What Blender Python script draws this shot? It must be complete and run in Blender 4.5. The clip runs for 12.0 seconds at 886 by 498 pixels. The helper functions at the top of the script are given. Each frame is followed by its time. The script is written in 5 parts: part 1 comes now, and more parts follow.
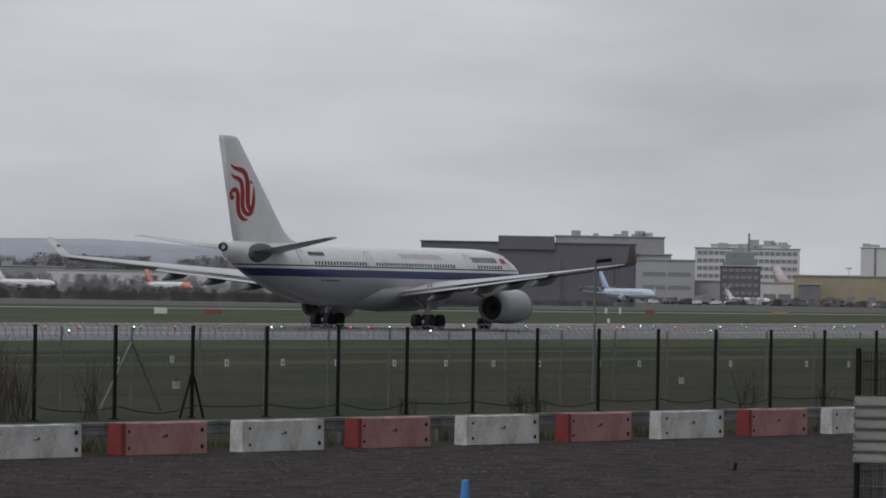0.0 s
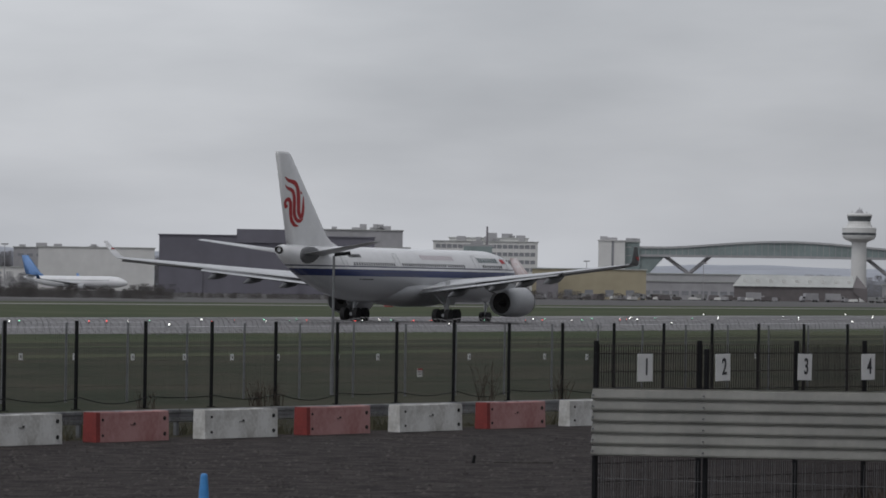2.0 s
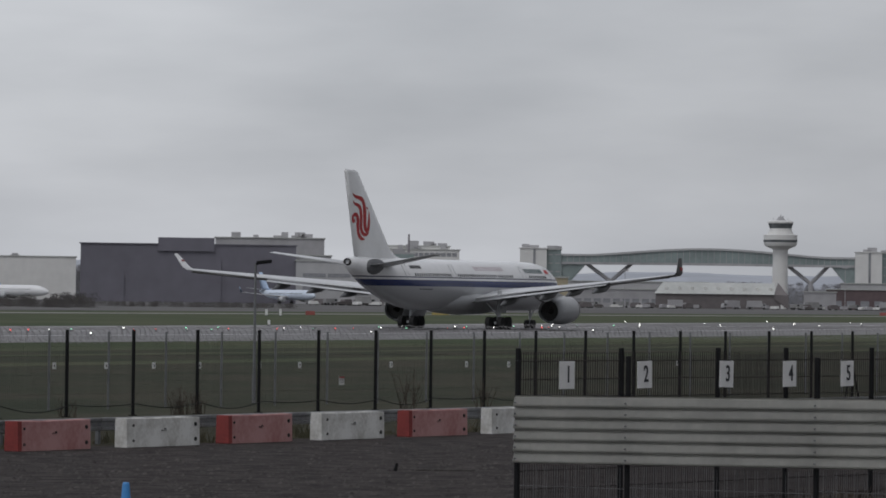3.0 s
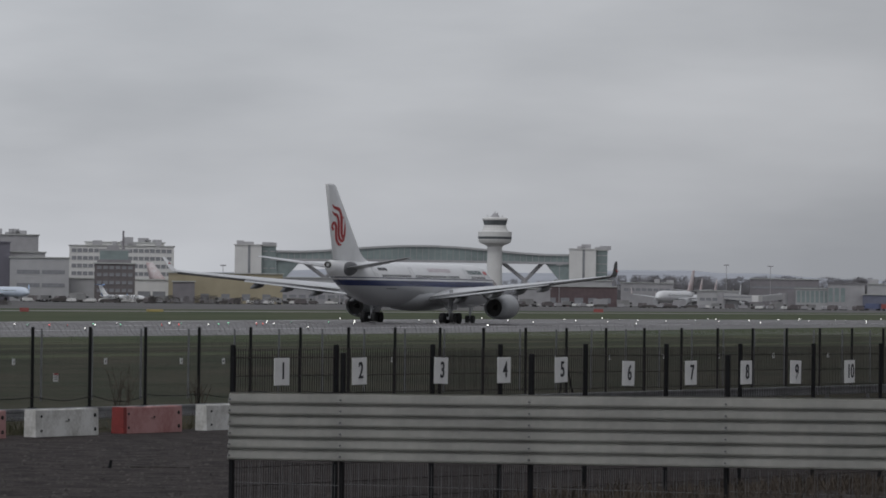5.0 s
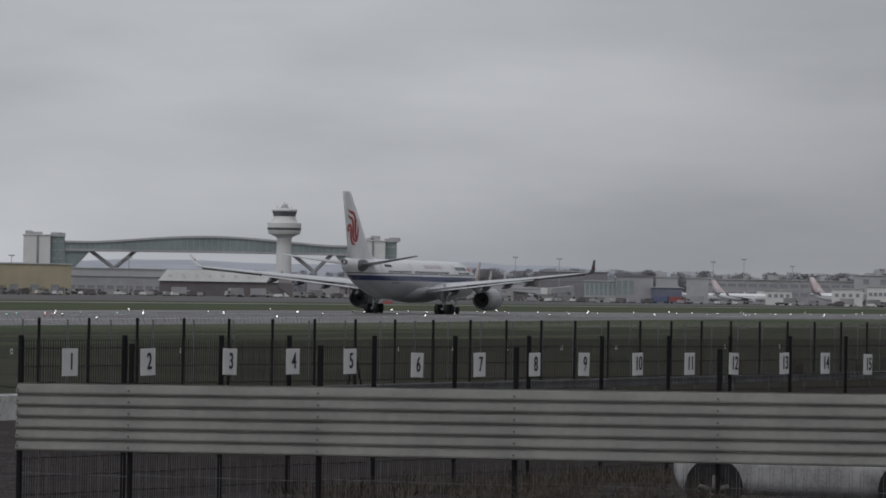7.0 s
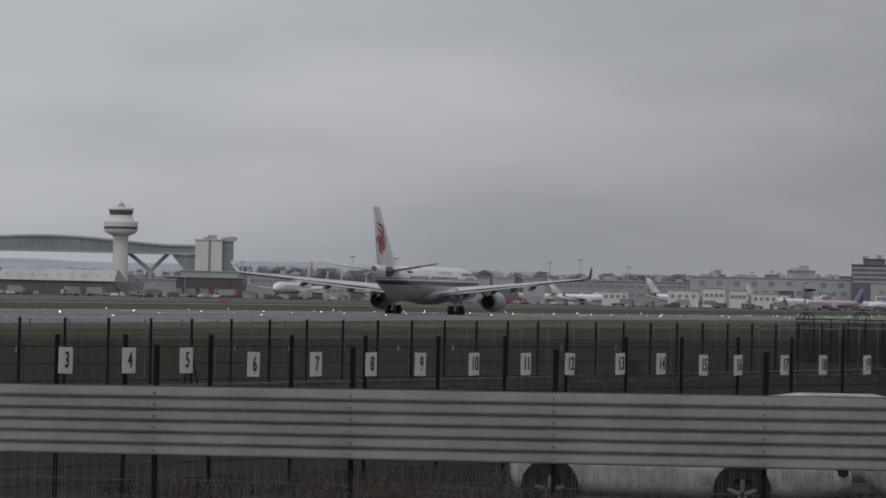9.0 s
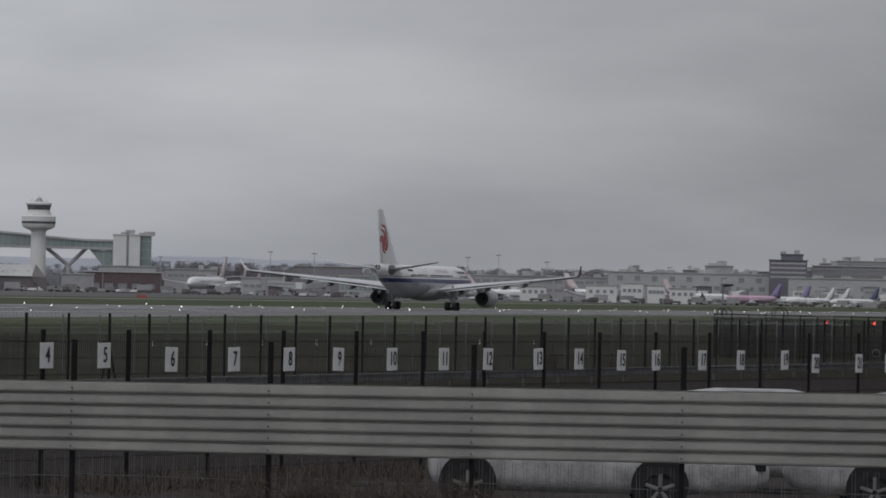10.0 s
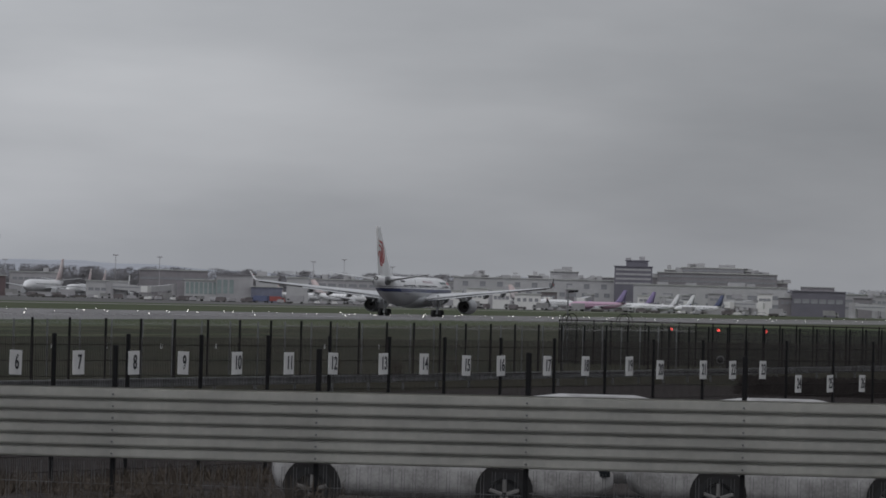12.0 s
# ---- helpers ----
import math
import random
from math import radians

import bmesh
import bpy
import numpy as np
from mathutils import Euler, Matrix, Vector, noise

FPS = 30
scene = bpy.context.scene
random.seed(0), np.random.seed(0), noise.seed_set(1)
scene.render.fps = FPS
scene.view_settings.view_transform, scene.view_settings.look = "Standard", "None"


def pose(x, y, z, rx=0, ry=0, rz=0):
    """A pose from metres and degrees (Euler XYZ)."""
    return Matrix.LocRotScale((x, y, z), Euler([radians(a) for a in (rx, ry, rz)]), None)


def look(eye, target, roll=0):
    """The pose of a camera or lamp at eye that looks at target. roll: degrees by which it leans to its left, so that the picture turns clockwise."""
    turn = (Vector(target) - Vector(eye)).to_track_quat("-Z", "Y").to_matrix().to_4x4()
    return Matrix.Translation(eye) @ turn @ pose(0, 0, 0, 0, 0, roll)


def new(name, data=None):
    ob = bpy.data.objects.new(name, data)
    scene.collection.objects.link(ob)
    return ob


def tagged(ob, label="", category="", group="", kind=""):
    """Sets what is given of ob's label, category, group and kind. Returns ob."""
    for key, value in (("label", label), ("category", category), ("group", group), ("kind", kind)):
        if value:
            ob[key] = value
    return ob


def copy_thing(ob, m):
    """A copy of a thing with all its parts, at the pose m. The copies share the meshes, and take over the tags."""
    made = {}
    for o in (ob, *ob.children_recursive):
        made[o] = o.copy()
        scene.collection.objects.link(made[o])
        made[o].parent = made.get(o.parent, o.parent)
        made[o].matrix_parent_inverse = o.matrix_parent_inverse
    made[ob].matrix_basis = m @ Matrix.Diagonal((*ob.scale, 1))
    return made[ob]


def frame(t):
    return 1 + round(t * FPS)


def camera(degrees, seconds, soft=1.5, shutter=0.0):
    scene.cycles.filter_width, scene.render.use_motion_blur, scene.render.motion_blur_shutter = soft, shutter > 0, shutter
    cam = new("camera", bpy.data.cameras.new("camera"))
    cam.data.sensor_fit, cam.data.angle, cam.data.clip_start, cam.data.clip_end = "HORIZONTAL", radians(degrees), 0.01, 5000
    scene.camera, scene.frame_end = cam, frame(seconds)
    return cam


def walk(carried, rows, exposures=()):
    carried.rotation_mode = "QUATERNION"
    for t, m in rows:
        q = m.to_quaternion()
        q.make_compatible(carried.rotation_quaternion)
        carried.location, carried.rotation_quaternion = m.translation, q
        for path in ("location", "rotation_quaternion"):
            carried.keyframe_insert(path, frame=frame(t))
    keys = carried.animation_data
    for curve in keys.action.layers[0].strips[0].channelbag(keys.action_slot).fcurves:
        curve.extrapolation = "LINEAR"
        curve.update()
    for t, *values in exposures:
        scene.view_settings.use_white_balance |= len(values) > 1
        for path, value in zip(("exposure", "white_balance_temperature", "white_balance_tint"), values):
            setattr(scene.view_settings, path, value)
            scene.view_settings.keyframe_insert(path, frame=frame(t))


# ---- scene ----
# The camera stands on one spot and pans after the aircraft with a long lens.
EYE = Vector((0, 0, 3.45))
cam = camera(10.07, 12.0, soft=1.75)
CAM = [
    (0.0, 0.000, 0.472, 1.013),
    (0.5, 0.655, 0.599, 1.106),
    (1.0, 1.439, 0.564, 1.056),
    (1.5, 2.285, 0.424, 1.010),
    (2.0, 2.981, 0.446, 0.875),
    (2.5, 3.414, 0.528, 0.782),
    (3.0, 3.872, 0.548, 0.748),
    (3.5, 4.759, 0.556, 0.752),
    (5.5, 7.795, 0.548, 0.785),
    (6.0, 8.473, 0.539, 0.864),
    (6.5, 9.108, 0.507, 0.941),
    (8.5, 10.651, 0.519, 1.084),
    (9.0, 11.380, 0.522, 1.190),
    (9.5, 11.841, 0.495, 1.241),
    (10.0, 12.313, 0.485, 1.217),
    (10.5, 12.954, 0.504, 1.317),
    (11.0, 13.415, 0.523, 1.373),
    (11.5, 13.708, 0.527, 1.433),
    (12.0, 14.070, 0.581, 1.551),
]


def aim(azimuth, pitch, roll):
    a, b = radians(azimuth), radians(pitch)
    return look(EYE, EYE + Vector((math.sin(a) * math.cos(b), math.cos(a) * math.cos(b), math.sin(b))), roll)


walk(cam, [(t, aim(a, b, r)) for t, a, b, r in CAM], [(0.0, 0.0), (3.0, 0.0), (6.0, -0.04), (9.0, -0.06), (12.0, -0.05)])

# ---- world and sun: a closed layer of cloud ----
world = bpy.data.worlds.new("overcast")
scene.world = world
world.use_nodes = True
wn, wl = world.node_tree.nodes, world.node_tree.links
wn.clear()
w_out, w_bg = wn.new("ShaderNodeOutputWorld"), wn.new("ShaderNodeBackground")
w_sky = wn.new("ShaderNodeTexSky")
w_sky.sky_type, w_sky.sun_disc = "NISHITA", False
w_sky.sun_elevation, w_sky.sun_rotation = radians(38), radians(150)
w_coord, w_map = wn.new("ShaderNodeTexCoord"), wn.new("ShaderNodeMapping")
w_map.inputs["Scale"].default_value = (5.0, 5.0, 20.0)
w_noise = wn.new("ShaderNodeTexNoise")
w_noise.inputs["Scale"].default_value, w_noise.inputs["Detail"].default_value = 1.6, 6.0
w_noise.inputs["Roughness"].default_value = 0.48
w_ramp = wn.new("ShaderNodeValToRGB")
w_ramp.color_ramp.elements[0].position, w_ramp.color_ramp.elements[1].position = 0.3, 0.72
w_ramp.color_ramp.elements[0].color = (0.382, 0.394, 0.427, 1)
w_ramp.color_ramp.elements[1].color = (0.595, 0.605, 0.638, 1)
w_sep = wn.new("ShaderNodeSeparateXYZ")
w_rise = wn.new("ShaderNodeValToRGB")
w_rise.color_ramp.elements[0].color, w_rise.color_ramp.elements[0].position = (0.93, 0.945, 0.97, 1), 0.0
w_rise.color_ramp.elements[1].color, w_rise.color_ramp.elements[1].position = (1.35, 1.35, 1.37, 1), 1.0
w_mid = w_rise.color_ramp.elements.new(0.06)
w_mid.color = (1.0, 1.0, 1.01, 1)
w_mul, w_mix = wn.new("ShaderNodeMix"), wn.new("ShaderNodeMix")
w_mul.data_type = w_mix.data_type = "RGBA"
w_mul.blend_type, w_mul.inputs["Factor"].default_value = "MULTIPLY", 1.0
w_scale = wn.new("ShaderNodeMix")
w_scale.data_type, w_scale.blend_type, w_scale.inputs["Factor"].default_value = "RGBA", "MULTIPLY", 1.0
w_scale.inputs["B"].default_value = (0.08, 0.08, 0.08, 1)
w_mix.inputs["Factor"].default_value = 0.9
wl.new(w_coord.outputs["Generated"], w_map.inputs["Vector"])
wl.new(w_map.outputs["Vector"], w_noise.inputs["Vector"])
wl.new(w_noise.outputs["Fac"], w_ramp.inputs["Fac"])
wl.new(w_coord.outputs["Generated"], w_sep.inputs["Vector"])
wl.new(w_sep.outputs["Z"], w_rise.inputs["Fac"])
wl.new(w_ramp.outputs["Color"], w_mul.inputs["A"])
wl.new(w_rise.outputs["Color"], w_mul.inputs["B"])
wl.new(w_sky.outputs["Color"], w_scale.inputs["A"])
wl.new(w_scale.outputs["Result"], w_mix.inputs["A"])
wl.new(w_mul.outputs["Result"], w_mix.inputs["B"])
# the sky is made darker towards one side
w_side, w_dim = wn.new("ShaderNodeMapRange"), wn.new("ShaderNodeMix")
w_side.interpolation_type = "SMOOTHSTEP"
w_side.inputs["From Min"].default_value, w_side.inputs["From Max"].default_value = -0.02, 0.42
w_side.inputs["To Min"].default_value, w_side.inputs["To Max"].default_value = 1.13, 0.55
w_dim.data_type, w_dim.blend_type, w_dim.inputs["Factor"].default_value = "RGBA", "MULTIPLY", 1.0
wl.new(w_sep.outputs["X"], w_side.inputs["Value"])
wl.new(w_mix.outputs["Result"], w_dim.inputs["A"])
wl.new(w_side.outputs["Result"], w_dim.inputs["B"])
wl.new(w_dim.outputs["Result"], w_bg.inputs["Color"])
w_bg.inputs["Strength"].default_value = 1.0
wl.new(w_bg.outputs["Background"], w_out.inputs["Surface"])

sun_data = bpy.data.lights.new("sun", "SUN")
sun_data.energy, sun_data.angle, sun_data.color = 0.55, radians(25), (1.0, 0.98, 0.95)
sun = new("sun", sun_data)
sun.matrix_basis = look((0, 0, 100), (30, 60, 0))

# ---- materials ----
def mat(name, base, rough=0.6, metal=0.0, var=0.18, scale=2.0, bump=0.0, second=None, glow=0.0, spread=(1, 1, 1), gloss=0.5, edge=(0.55, 0.88)):
    """A surface with two scales of variation between its base colour and a second one."""
    m = bpy.data.materials.new(name)
    m.use_nodes = True
    n, l = m.node_tree.nodes, m.node_tree.links
    b = n["Principled BSDF"]
    b.inputs["Roughness"].default_value, b.inputs["Metallic"].default_value = rough, metal
    b.inputs["Specular IOR Level"].default_value = gloss
    if glow:
        b.inputs["Base Color"].default_value = (*base, 1)
        b.inputs["Emission Color"].default_value, b.inputs["Emission Strength"].default_value = (*base, 1), glow
        return m
    tc, mp = n.new("ShaderNodeTexCoord"), n.new("ShaderNodeMapping")
    mp.inputs["Scale"].default_value = spread
    l.new(tc.outputs["Object"], mp.inputs["Vector"])
    big, fine = n.new("ShaderNodeTexNoise"), n.new("ShaderNodeTexNoise")
    big.inputs["Scale"].default_value, big.inputs["Detail"].default_value = scale, 5.0
    fine.inputs["Scale"].default_value, fine.inputs["Detail"].default_value = scale * 9.0, 4.0
    add = n.new("ShaderNodeMath")
    add.operation = "MULTIPLY_ADD"
    add.inputs[1].default_value = 0.45
    ramp = n.new("ShaderNodeValToRGB")
    dark = second or tuple(c * (1 - var) for c in base)
    light = base if second else tuple(min(1, c * (1 + var)) for c in base)
    ramp.color_ramp.elements[0].color, ramp.color_ramp.elements[0].position = (*dark, 1), edge[0]
    ramp.color_ramp.elements[1].color, ramp.color_ramp.elements[1].position = (*light, 1), edge[1]
    for t in (big, fine):
        l.new(mp.outputs["Vector"], t.inputs["Vector"])
    l.new(fine.outputs["Fac"], add.inputs[0])
    l.new(big.outputs["Fac"], add.inputs[2])
    l.new(add.outputs["Value"], ramp.inputs["Fac"])
    l.new(ramp.outputs["Color"], b.inputs["Base Color"])
    if bump:
        bp = n.new("ShaderNodeBump")
        bp.inputs["Strength"].default_value, bp.inputs["Distance"].default_value = bump, 0.05
        l.new(fine.outputs["Fac"], bp.inputs["Height"])
        l.new(bp.outputs["Normal"], b.inputs["Normal"])
    return m


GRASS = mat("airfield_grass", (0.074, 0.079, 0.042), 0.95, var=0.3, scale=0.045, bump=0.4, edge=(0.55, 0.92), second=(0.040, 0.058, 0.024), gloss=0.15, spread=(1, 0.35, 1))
ROUGH = mat("rough_winter_grass", (0.049, 0.045, 0.029), 0.95, scale=0.16, bump=0.5, second=(0.023, 0.030, 0.0145), gloss=0.12, spread=(1, 0.35, 1), edge=(0.55, 0.9))
VERGE = mat("rough_verge", (0.045, 0.04, 0.025), 0.95, scale=1.2, bump=0.6, second=(0.016, 0.018, 0.01), gloss=0.1)
GRAVEL = mat("dark_gravel", (0.060, 0.052, 0.049), 0.95, scale=1.4, bump=1.0, second=(0.018, 0.0155, 0.015), gloss=0.1)
STONES = mat("loose_stone", (0.092, 0.084, 0.079), 0.9, scale=2.0, second=(0.03, 0.027, 0.026), gloss=0.2)
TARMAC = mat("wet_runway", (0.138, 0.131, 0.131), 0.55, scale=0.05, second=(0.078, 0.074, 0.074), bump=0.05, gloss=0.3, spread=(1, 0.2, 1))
TAXI = mat("taxiway_concrete", (0.24, 0.23, 0.215), 0.8, scale=0.04, second=(0.24, 0.235, 0.22))
APRON = mat("apron_concrete", (0.125, 0.12, 0.118), 0.8, scale=0.02, second=(0.07, 0.068, 0.066), gloss=0.2)
PAINT_LINE = mat("runway_paint", (0.6, 0.6, 0.58), 0.5, scale=0.3)
POST = mat("black_steel", (0.01, 0.01, 0.011), 0.6, scale=4, gloss=0.15)
WIRE = mat("brown_black_wire", (0.036, 0.031, 0.030), 0.7, scale=4, gloss=0.15)
COMPOUND_WIRE = mat("dull_grey_green_wire", (0.040, 0.041, 0.042), 0.8, scale=3, gloss=0.1)
GALV = mat("galvanised_steel", (0.17, 0.175, 0.18), 0.55, 0.3, scale=1.5)
PALE_WIRE = mat("pale_galvanised_wire", (0.13, 0.13, 0.132), 0.5, 0.3, scale=3)
RAIL_M = mat("weathered_rail_steel", (0.30, 0.305, 0.31), 0.5, 0.3, scale=1.2, var=0.25)
COIL = mat("razor_wire", (0.165, 0.16, 0.16), 0.6, 0.3, scale=2)
CONC_W = mat("white_painted_concrete", (0.70, 0.70, 0.675), 0.8, scale=1.3, bump=0.2, second=(0.40, 0.39, 0.36))
CONC_R = mat("faded_red_painted_concrete", (0.45, 0.25, 0.24), 0.8, scale=1.1, bump=0.2, second=(0.33, 0.14, 0.135))
CONC_RED = mat("bright_red_painted_concrete", (0.27, 0.042, 0.036), 0.75, scale=1.5, bump=0.2, second=(0.19, 0.033, 0.03))
HOLE = mat("dark_hole", (0.015, 0.014, 0.014), 0.9)
SHEET = mat("grey_coated_sheet", (0.455, 0.45, 0.415), 0.42, 0.0, scale=0.9, second=(0.355, 0.35, 0.325))
SIGN_W = mat("white_sign_board", (0.72, 0.72, 0.71), 0.5, scale=3, var=0.06)
INK = mat("black_print", (0.02, 0.02, 0.025), 0.6)
SIGN_R = mat("red_print", (0.35, 0.03, 0.03), 0.6)
RUBBER = mat("tyre_rubber", (0.016, 0.016, 0.017), 0.8, scale=5)
ALLOY = mat("alloy_wheel", (0.17, 0.165, 0.16), 0.45, 0.0, scale=5)
CAR_W = mat("dusty_white_car_paint", (0.42, 0.415, 0.41), 0.35, scale=2.4, second=(0.22, 0.215, 0.21))
CAR_D = mat("dark_car_paint", (0.03, 0.032, 0.036), 0.22, scale=1.2)
GLASS_D = mat("tinted_glass", (0.015, 0.018, 0.02), 0.08, scale=1)
BLUE_P = mat("blue_plastic", (0.05, 0.24, 0.55), 0.5, scale=6, var=0.12)
LEAF = mat("bramble_twigs", (0.10, 0.085, 0.055), 0.9, scale=3, second=(0.045, 0.05, 0.025))
TWIG = mat("bare_twigs", (0.09, 0.072, 0.055), 0.9, scale=3, second=(0.05, 0.04, 0.032))
WHITE_P = mat("white_aircraft_paint", (0.78, 0.785, 0.79), 0.28, scale=0.35, var=0.05)
GREY_P = mat("grey_aircraft_paint", (0.40, 0.41, 0.42), 0.35, scale=0.5, var=0.1)
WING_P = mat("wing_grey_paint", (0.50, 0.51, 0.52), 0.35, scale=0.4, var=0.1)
# underside grey, darkened so that the wing's own shade is in the colour
WING_SHADE = mat("wing_grey_with_shade", (0.20, 0.205, 0.21), 0.45, scale=0.4, var=0.12)
# grey parts darkened: gap shadow and rear shade are put into the colour
FLAP_SHADE = mat("grey_darkened_for_shade", (0.11, 0.113, 0.117), 0.45, scale=0.6, var=0.12)
METAL = mat("bare_metal", (0.55, 0.55, 0.56), 0.3, 0.9, scale=1)
DARK_M = mat("soot_and_shade_metal", (0.05, 0.048, 0.046), 0.55, 0.4, scale=2)
LOGO_RED = mat("crimson_paint", (0.42, 0.02, 0.025), 0.35, scale=1, var=0.1)
LETTER_G = mat("faded_maroon_print", (0.38, 0.30, 0.33), 0.5)
PRINT_BLUE = mat("dark_green_print", (0.035, 0.07, 0.07), 0.4)


def livery(name, top, thin, band, belly, z_thin, z_band, z_belly):
    """Fuselage paint: white above a thin line and a broad band, grey below, in the hull's own space."""
    m = mat(name, top, 0.26, scale=0.35, var=0.05)
    n, l = m.node_tree.nodes, m.node_tree.links
    b = n["Principled BSDF"]
    old = b.inputs["Base Color"].links[0].from_socket
    tc, sp = n.new("ShaderNodeTexCoord"), n.new("ShaderNodeSeparateXYZ")
    l.new(tc.outputs["Object"], sp.inputs["Vector"])

    def between(lo, hi, colour, below):
        a, c, mul, mx = n.new("ShaderNodeMath"), n.new("ShaderNodeMath"), n.new("ShaderNodeMath"), n.new("ShaderNodeMix")
        a.operation, c.operation, mul.operation, mx.data_type = "GREATER_THAN", "LESS_THAN", "MULTIPLY", "RGBA"
        a.inputs[1].default_value, c.inputs[1].default_value = lo, hi
        l.new(sp.outputs["Z"], a.inputs[0])
        l.new(sp.outputs["Z"], c.inputs[0])
        l.new(a.outputs[0], mul.inputs[0])
        l.new(c.outputs[0], mul.inputs[1])
        l.new(mul.outputs[0], mx.inputs["Factor"])
        l.new(below, mx.inputs["A"])
        mx.inputs["B"].default_value = (*colour, 1)
        return mx.outputs["Result"]

    s = between(-9, z_belly, belly, old)
    s = between(z_belly, z_band, band, s)
    s = between(z_thin - 0.09, z_thin + 0.03, thin, s)
    l.new(s, b.inputs["Base Color"])
    return m


# ---- mesh helpers ----
def box(bm, x0, x1, y0, y1, z0, z1, bevel=0.0):
    vs = bmesh.ops.create_cube(bm, size=1.0)["verts"]
    for v in vs:
        v.co = Vector(((x0 + x1) / 2 + v.co.x * (x1 - x0), (y0 + y1) / 2 + v.co.y * (y1 - y0), (z0 + z1) / 2 + v.co.z * (z1 - z0)))
    if bevel:
        es = {e for v in vs for e in v.link_edges}
        bmesh.ops.bevel(bm, geom=list(es), offset=bevel, segments=2, affect="EDGES", profile=0.6)
    return vs


def rod(bm, a, b, r, r2=None, n=8):
    a, b = Vector(a), Vector(b)
    d = b - a
    m = Matrix.Translation((a + b) / 2) @ d.to_track_quat("Z", "Y").to_matrix().to_4x4()
    bmesh.ops.create_cone(bm, cap_ends=True, segments=n, radius1=r, radius2=r if r2 is None else r2, depth=d.length, matrix=m)


def loft(bm, rings, caps=True, smooth=True):
    vs = [[bm.verts.new(c) for c in ring] for ring in rings]
    k = len(rings[0])
    for p, q in zip(vs, vs[1:]):
        for i in range(k):
            f = bm.faces.new((p[i], p[(i + 1) % k], q[(i + 1) % k], q[i]))
            f.smooth = smooth
    if caps:
        bm.faces.new(vs[0][::-1])
        bm.faces.new(vs[-1])
    return vs


def mesh_of(name, bm, material):
    bmesh.ops.recalc_face_normals(bm, faces=bm.faces)
    me = bpy.data.meshes.new(name)
    bm.to_mesh(me)
    bm.free()
    for x in material if isinstance(material, (list, tuple)) else (material,):
        me.materials.append(x)
    return me


def part(name, bm, material, parent=None, label="", m=None):
    ob = new(name, mesh_of(name, bm, material))
    if parent:
        ob.parent = parent
    if m:
        ob.matrix_basis = m
    return tagged(ob, label) if label else ob


def thing(name, m, label, category, group="", kind=""):
    ob = new(name)
    ob.empty_display_size = 0.2
    ob.matrix_basis = m
    return tagged(ob, label, category, group, kind)


def share(name, me, parent, m):
    ob = new(name, me)
    ob.parent, ob.matrix_basis = parent, m
    return ob


# ---- plan ----
RUN = radians(26.2)                       # the runway's bearing
ALONG, SIDE = Vector((math.sin(RUN), math.cos(RUN), 0)), Vector((-math.cos(RUN), math.sin(RUN), 0))
MID = 212.0                               # distance of the runway's middle line from the eye


def ease(v, a, b):
    t = min(1, max(0, (v - a) / (b - a)))
    return t * t * (3 - 2 * t)


def swell(s, q):
    """The runway lies over a faint swell of the ground."""
    rise = -0.25 + 0.5 * math.exp(-((s - 720) / 190) ** 2) if s < 720 else 0.25 * math.exp(-((s - 720) / 230) ** 2)
    return rise * ease(q, 110, 165) * (1 - ease(q, 250, 330))


def run_pt(s, q, dz=0.0):
    p = ALONG * s + SIDE * q
    return Vector((p.x, p.y, swell(s, q) + dz))


def polar(azimuth, d):
    a = radians(azimuth)
    return Vector((d * math.sin(a), d * math.cos(a), 0))


def base(azimuth, d):
    p = polar(azimuth, d)
    p.z = swell(p.dot(ALONG), p.dot(SIDE))
    return p


class Line:
    """A straight run of fence: its bearing, and its distance from the eye."""
    def __init__(self, bearing, p):
        a = radians(bearing)
        self.u, self.o = Vector((math.sin(a), math.cos(a), 0)), Vector((0, p / math.sin(a), 0))
        self.turn = 90 - bearing

    def at(self, s, z=0.0):
        q = self.o + self.u * s
        return pose(q.x, q.y, z, 0, 0, self.turn)

    def meets(self, azimuth):
        t = math.tan(radians(azimuth))
        return (self.o.y * t) / (self.u.x - self.u.y * t)


BARRIERS, RAIL = Line(32.5, 59.84), Line(32.5, 61.6)
FENCE, COILS, BAYS, SCREEN = Line(35.25, 81.0), Line(35.25, 86.0), Line(38.25, 42.7), Line(124.5, 63.0)


# ---- ground ----
def strip(name, material, q0, q1, s0, s1, dz, label, category, steps=82):
    bm = bmesh.new()
    cols = max(1, min(6, int((q1 - q0) / 12)))
    g = [[bm.verts.new(run_pt(s0 + (s1 - s0) * i / steps, q0 + (q1 - q0) * j / cols, dz)) for j in range(cols + 1)] for i in range(steps + 1)]
    for i in range(steps):
        for j in range(cols):
            bm.faces.new((g[i][j], g[i + 1][j], g[i + 1][j + 1], g[i][j + 1]))
    ob = part(name, bm, material)
    return tagged(ob, label, category, kind="structure")


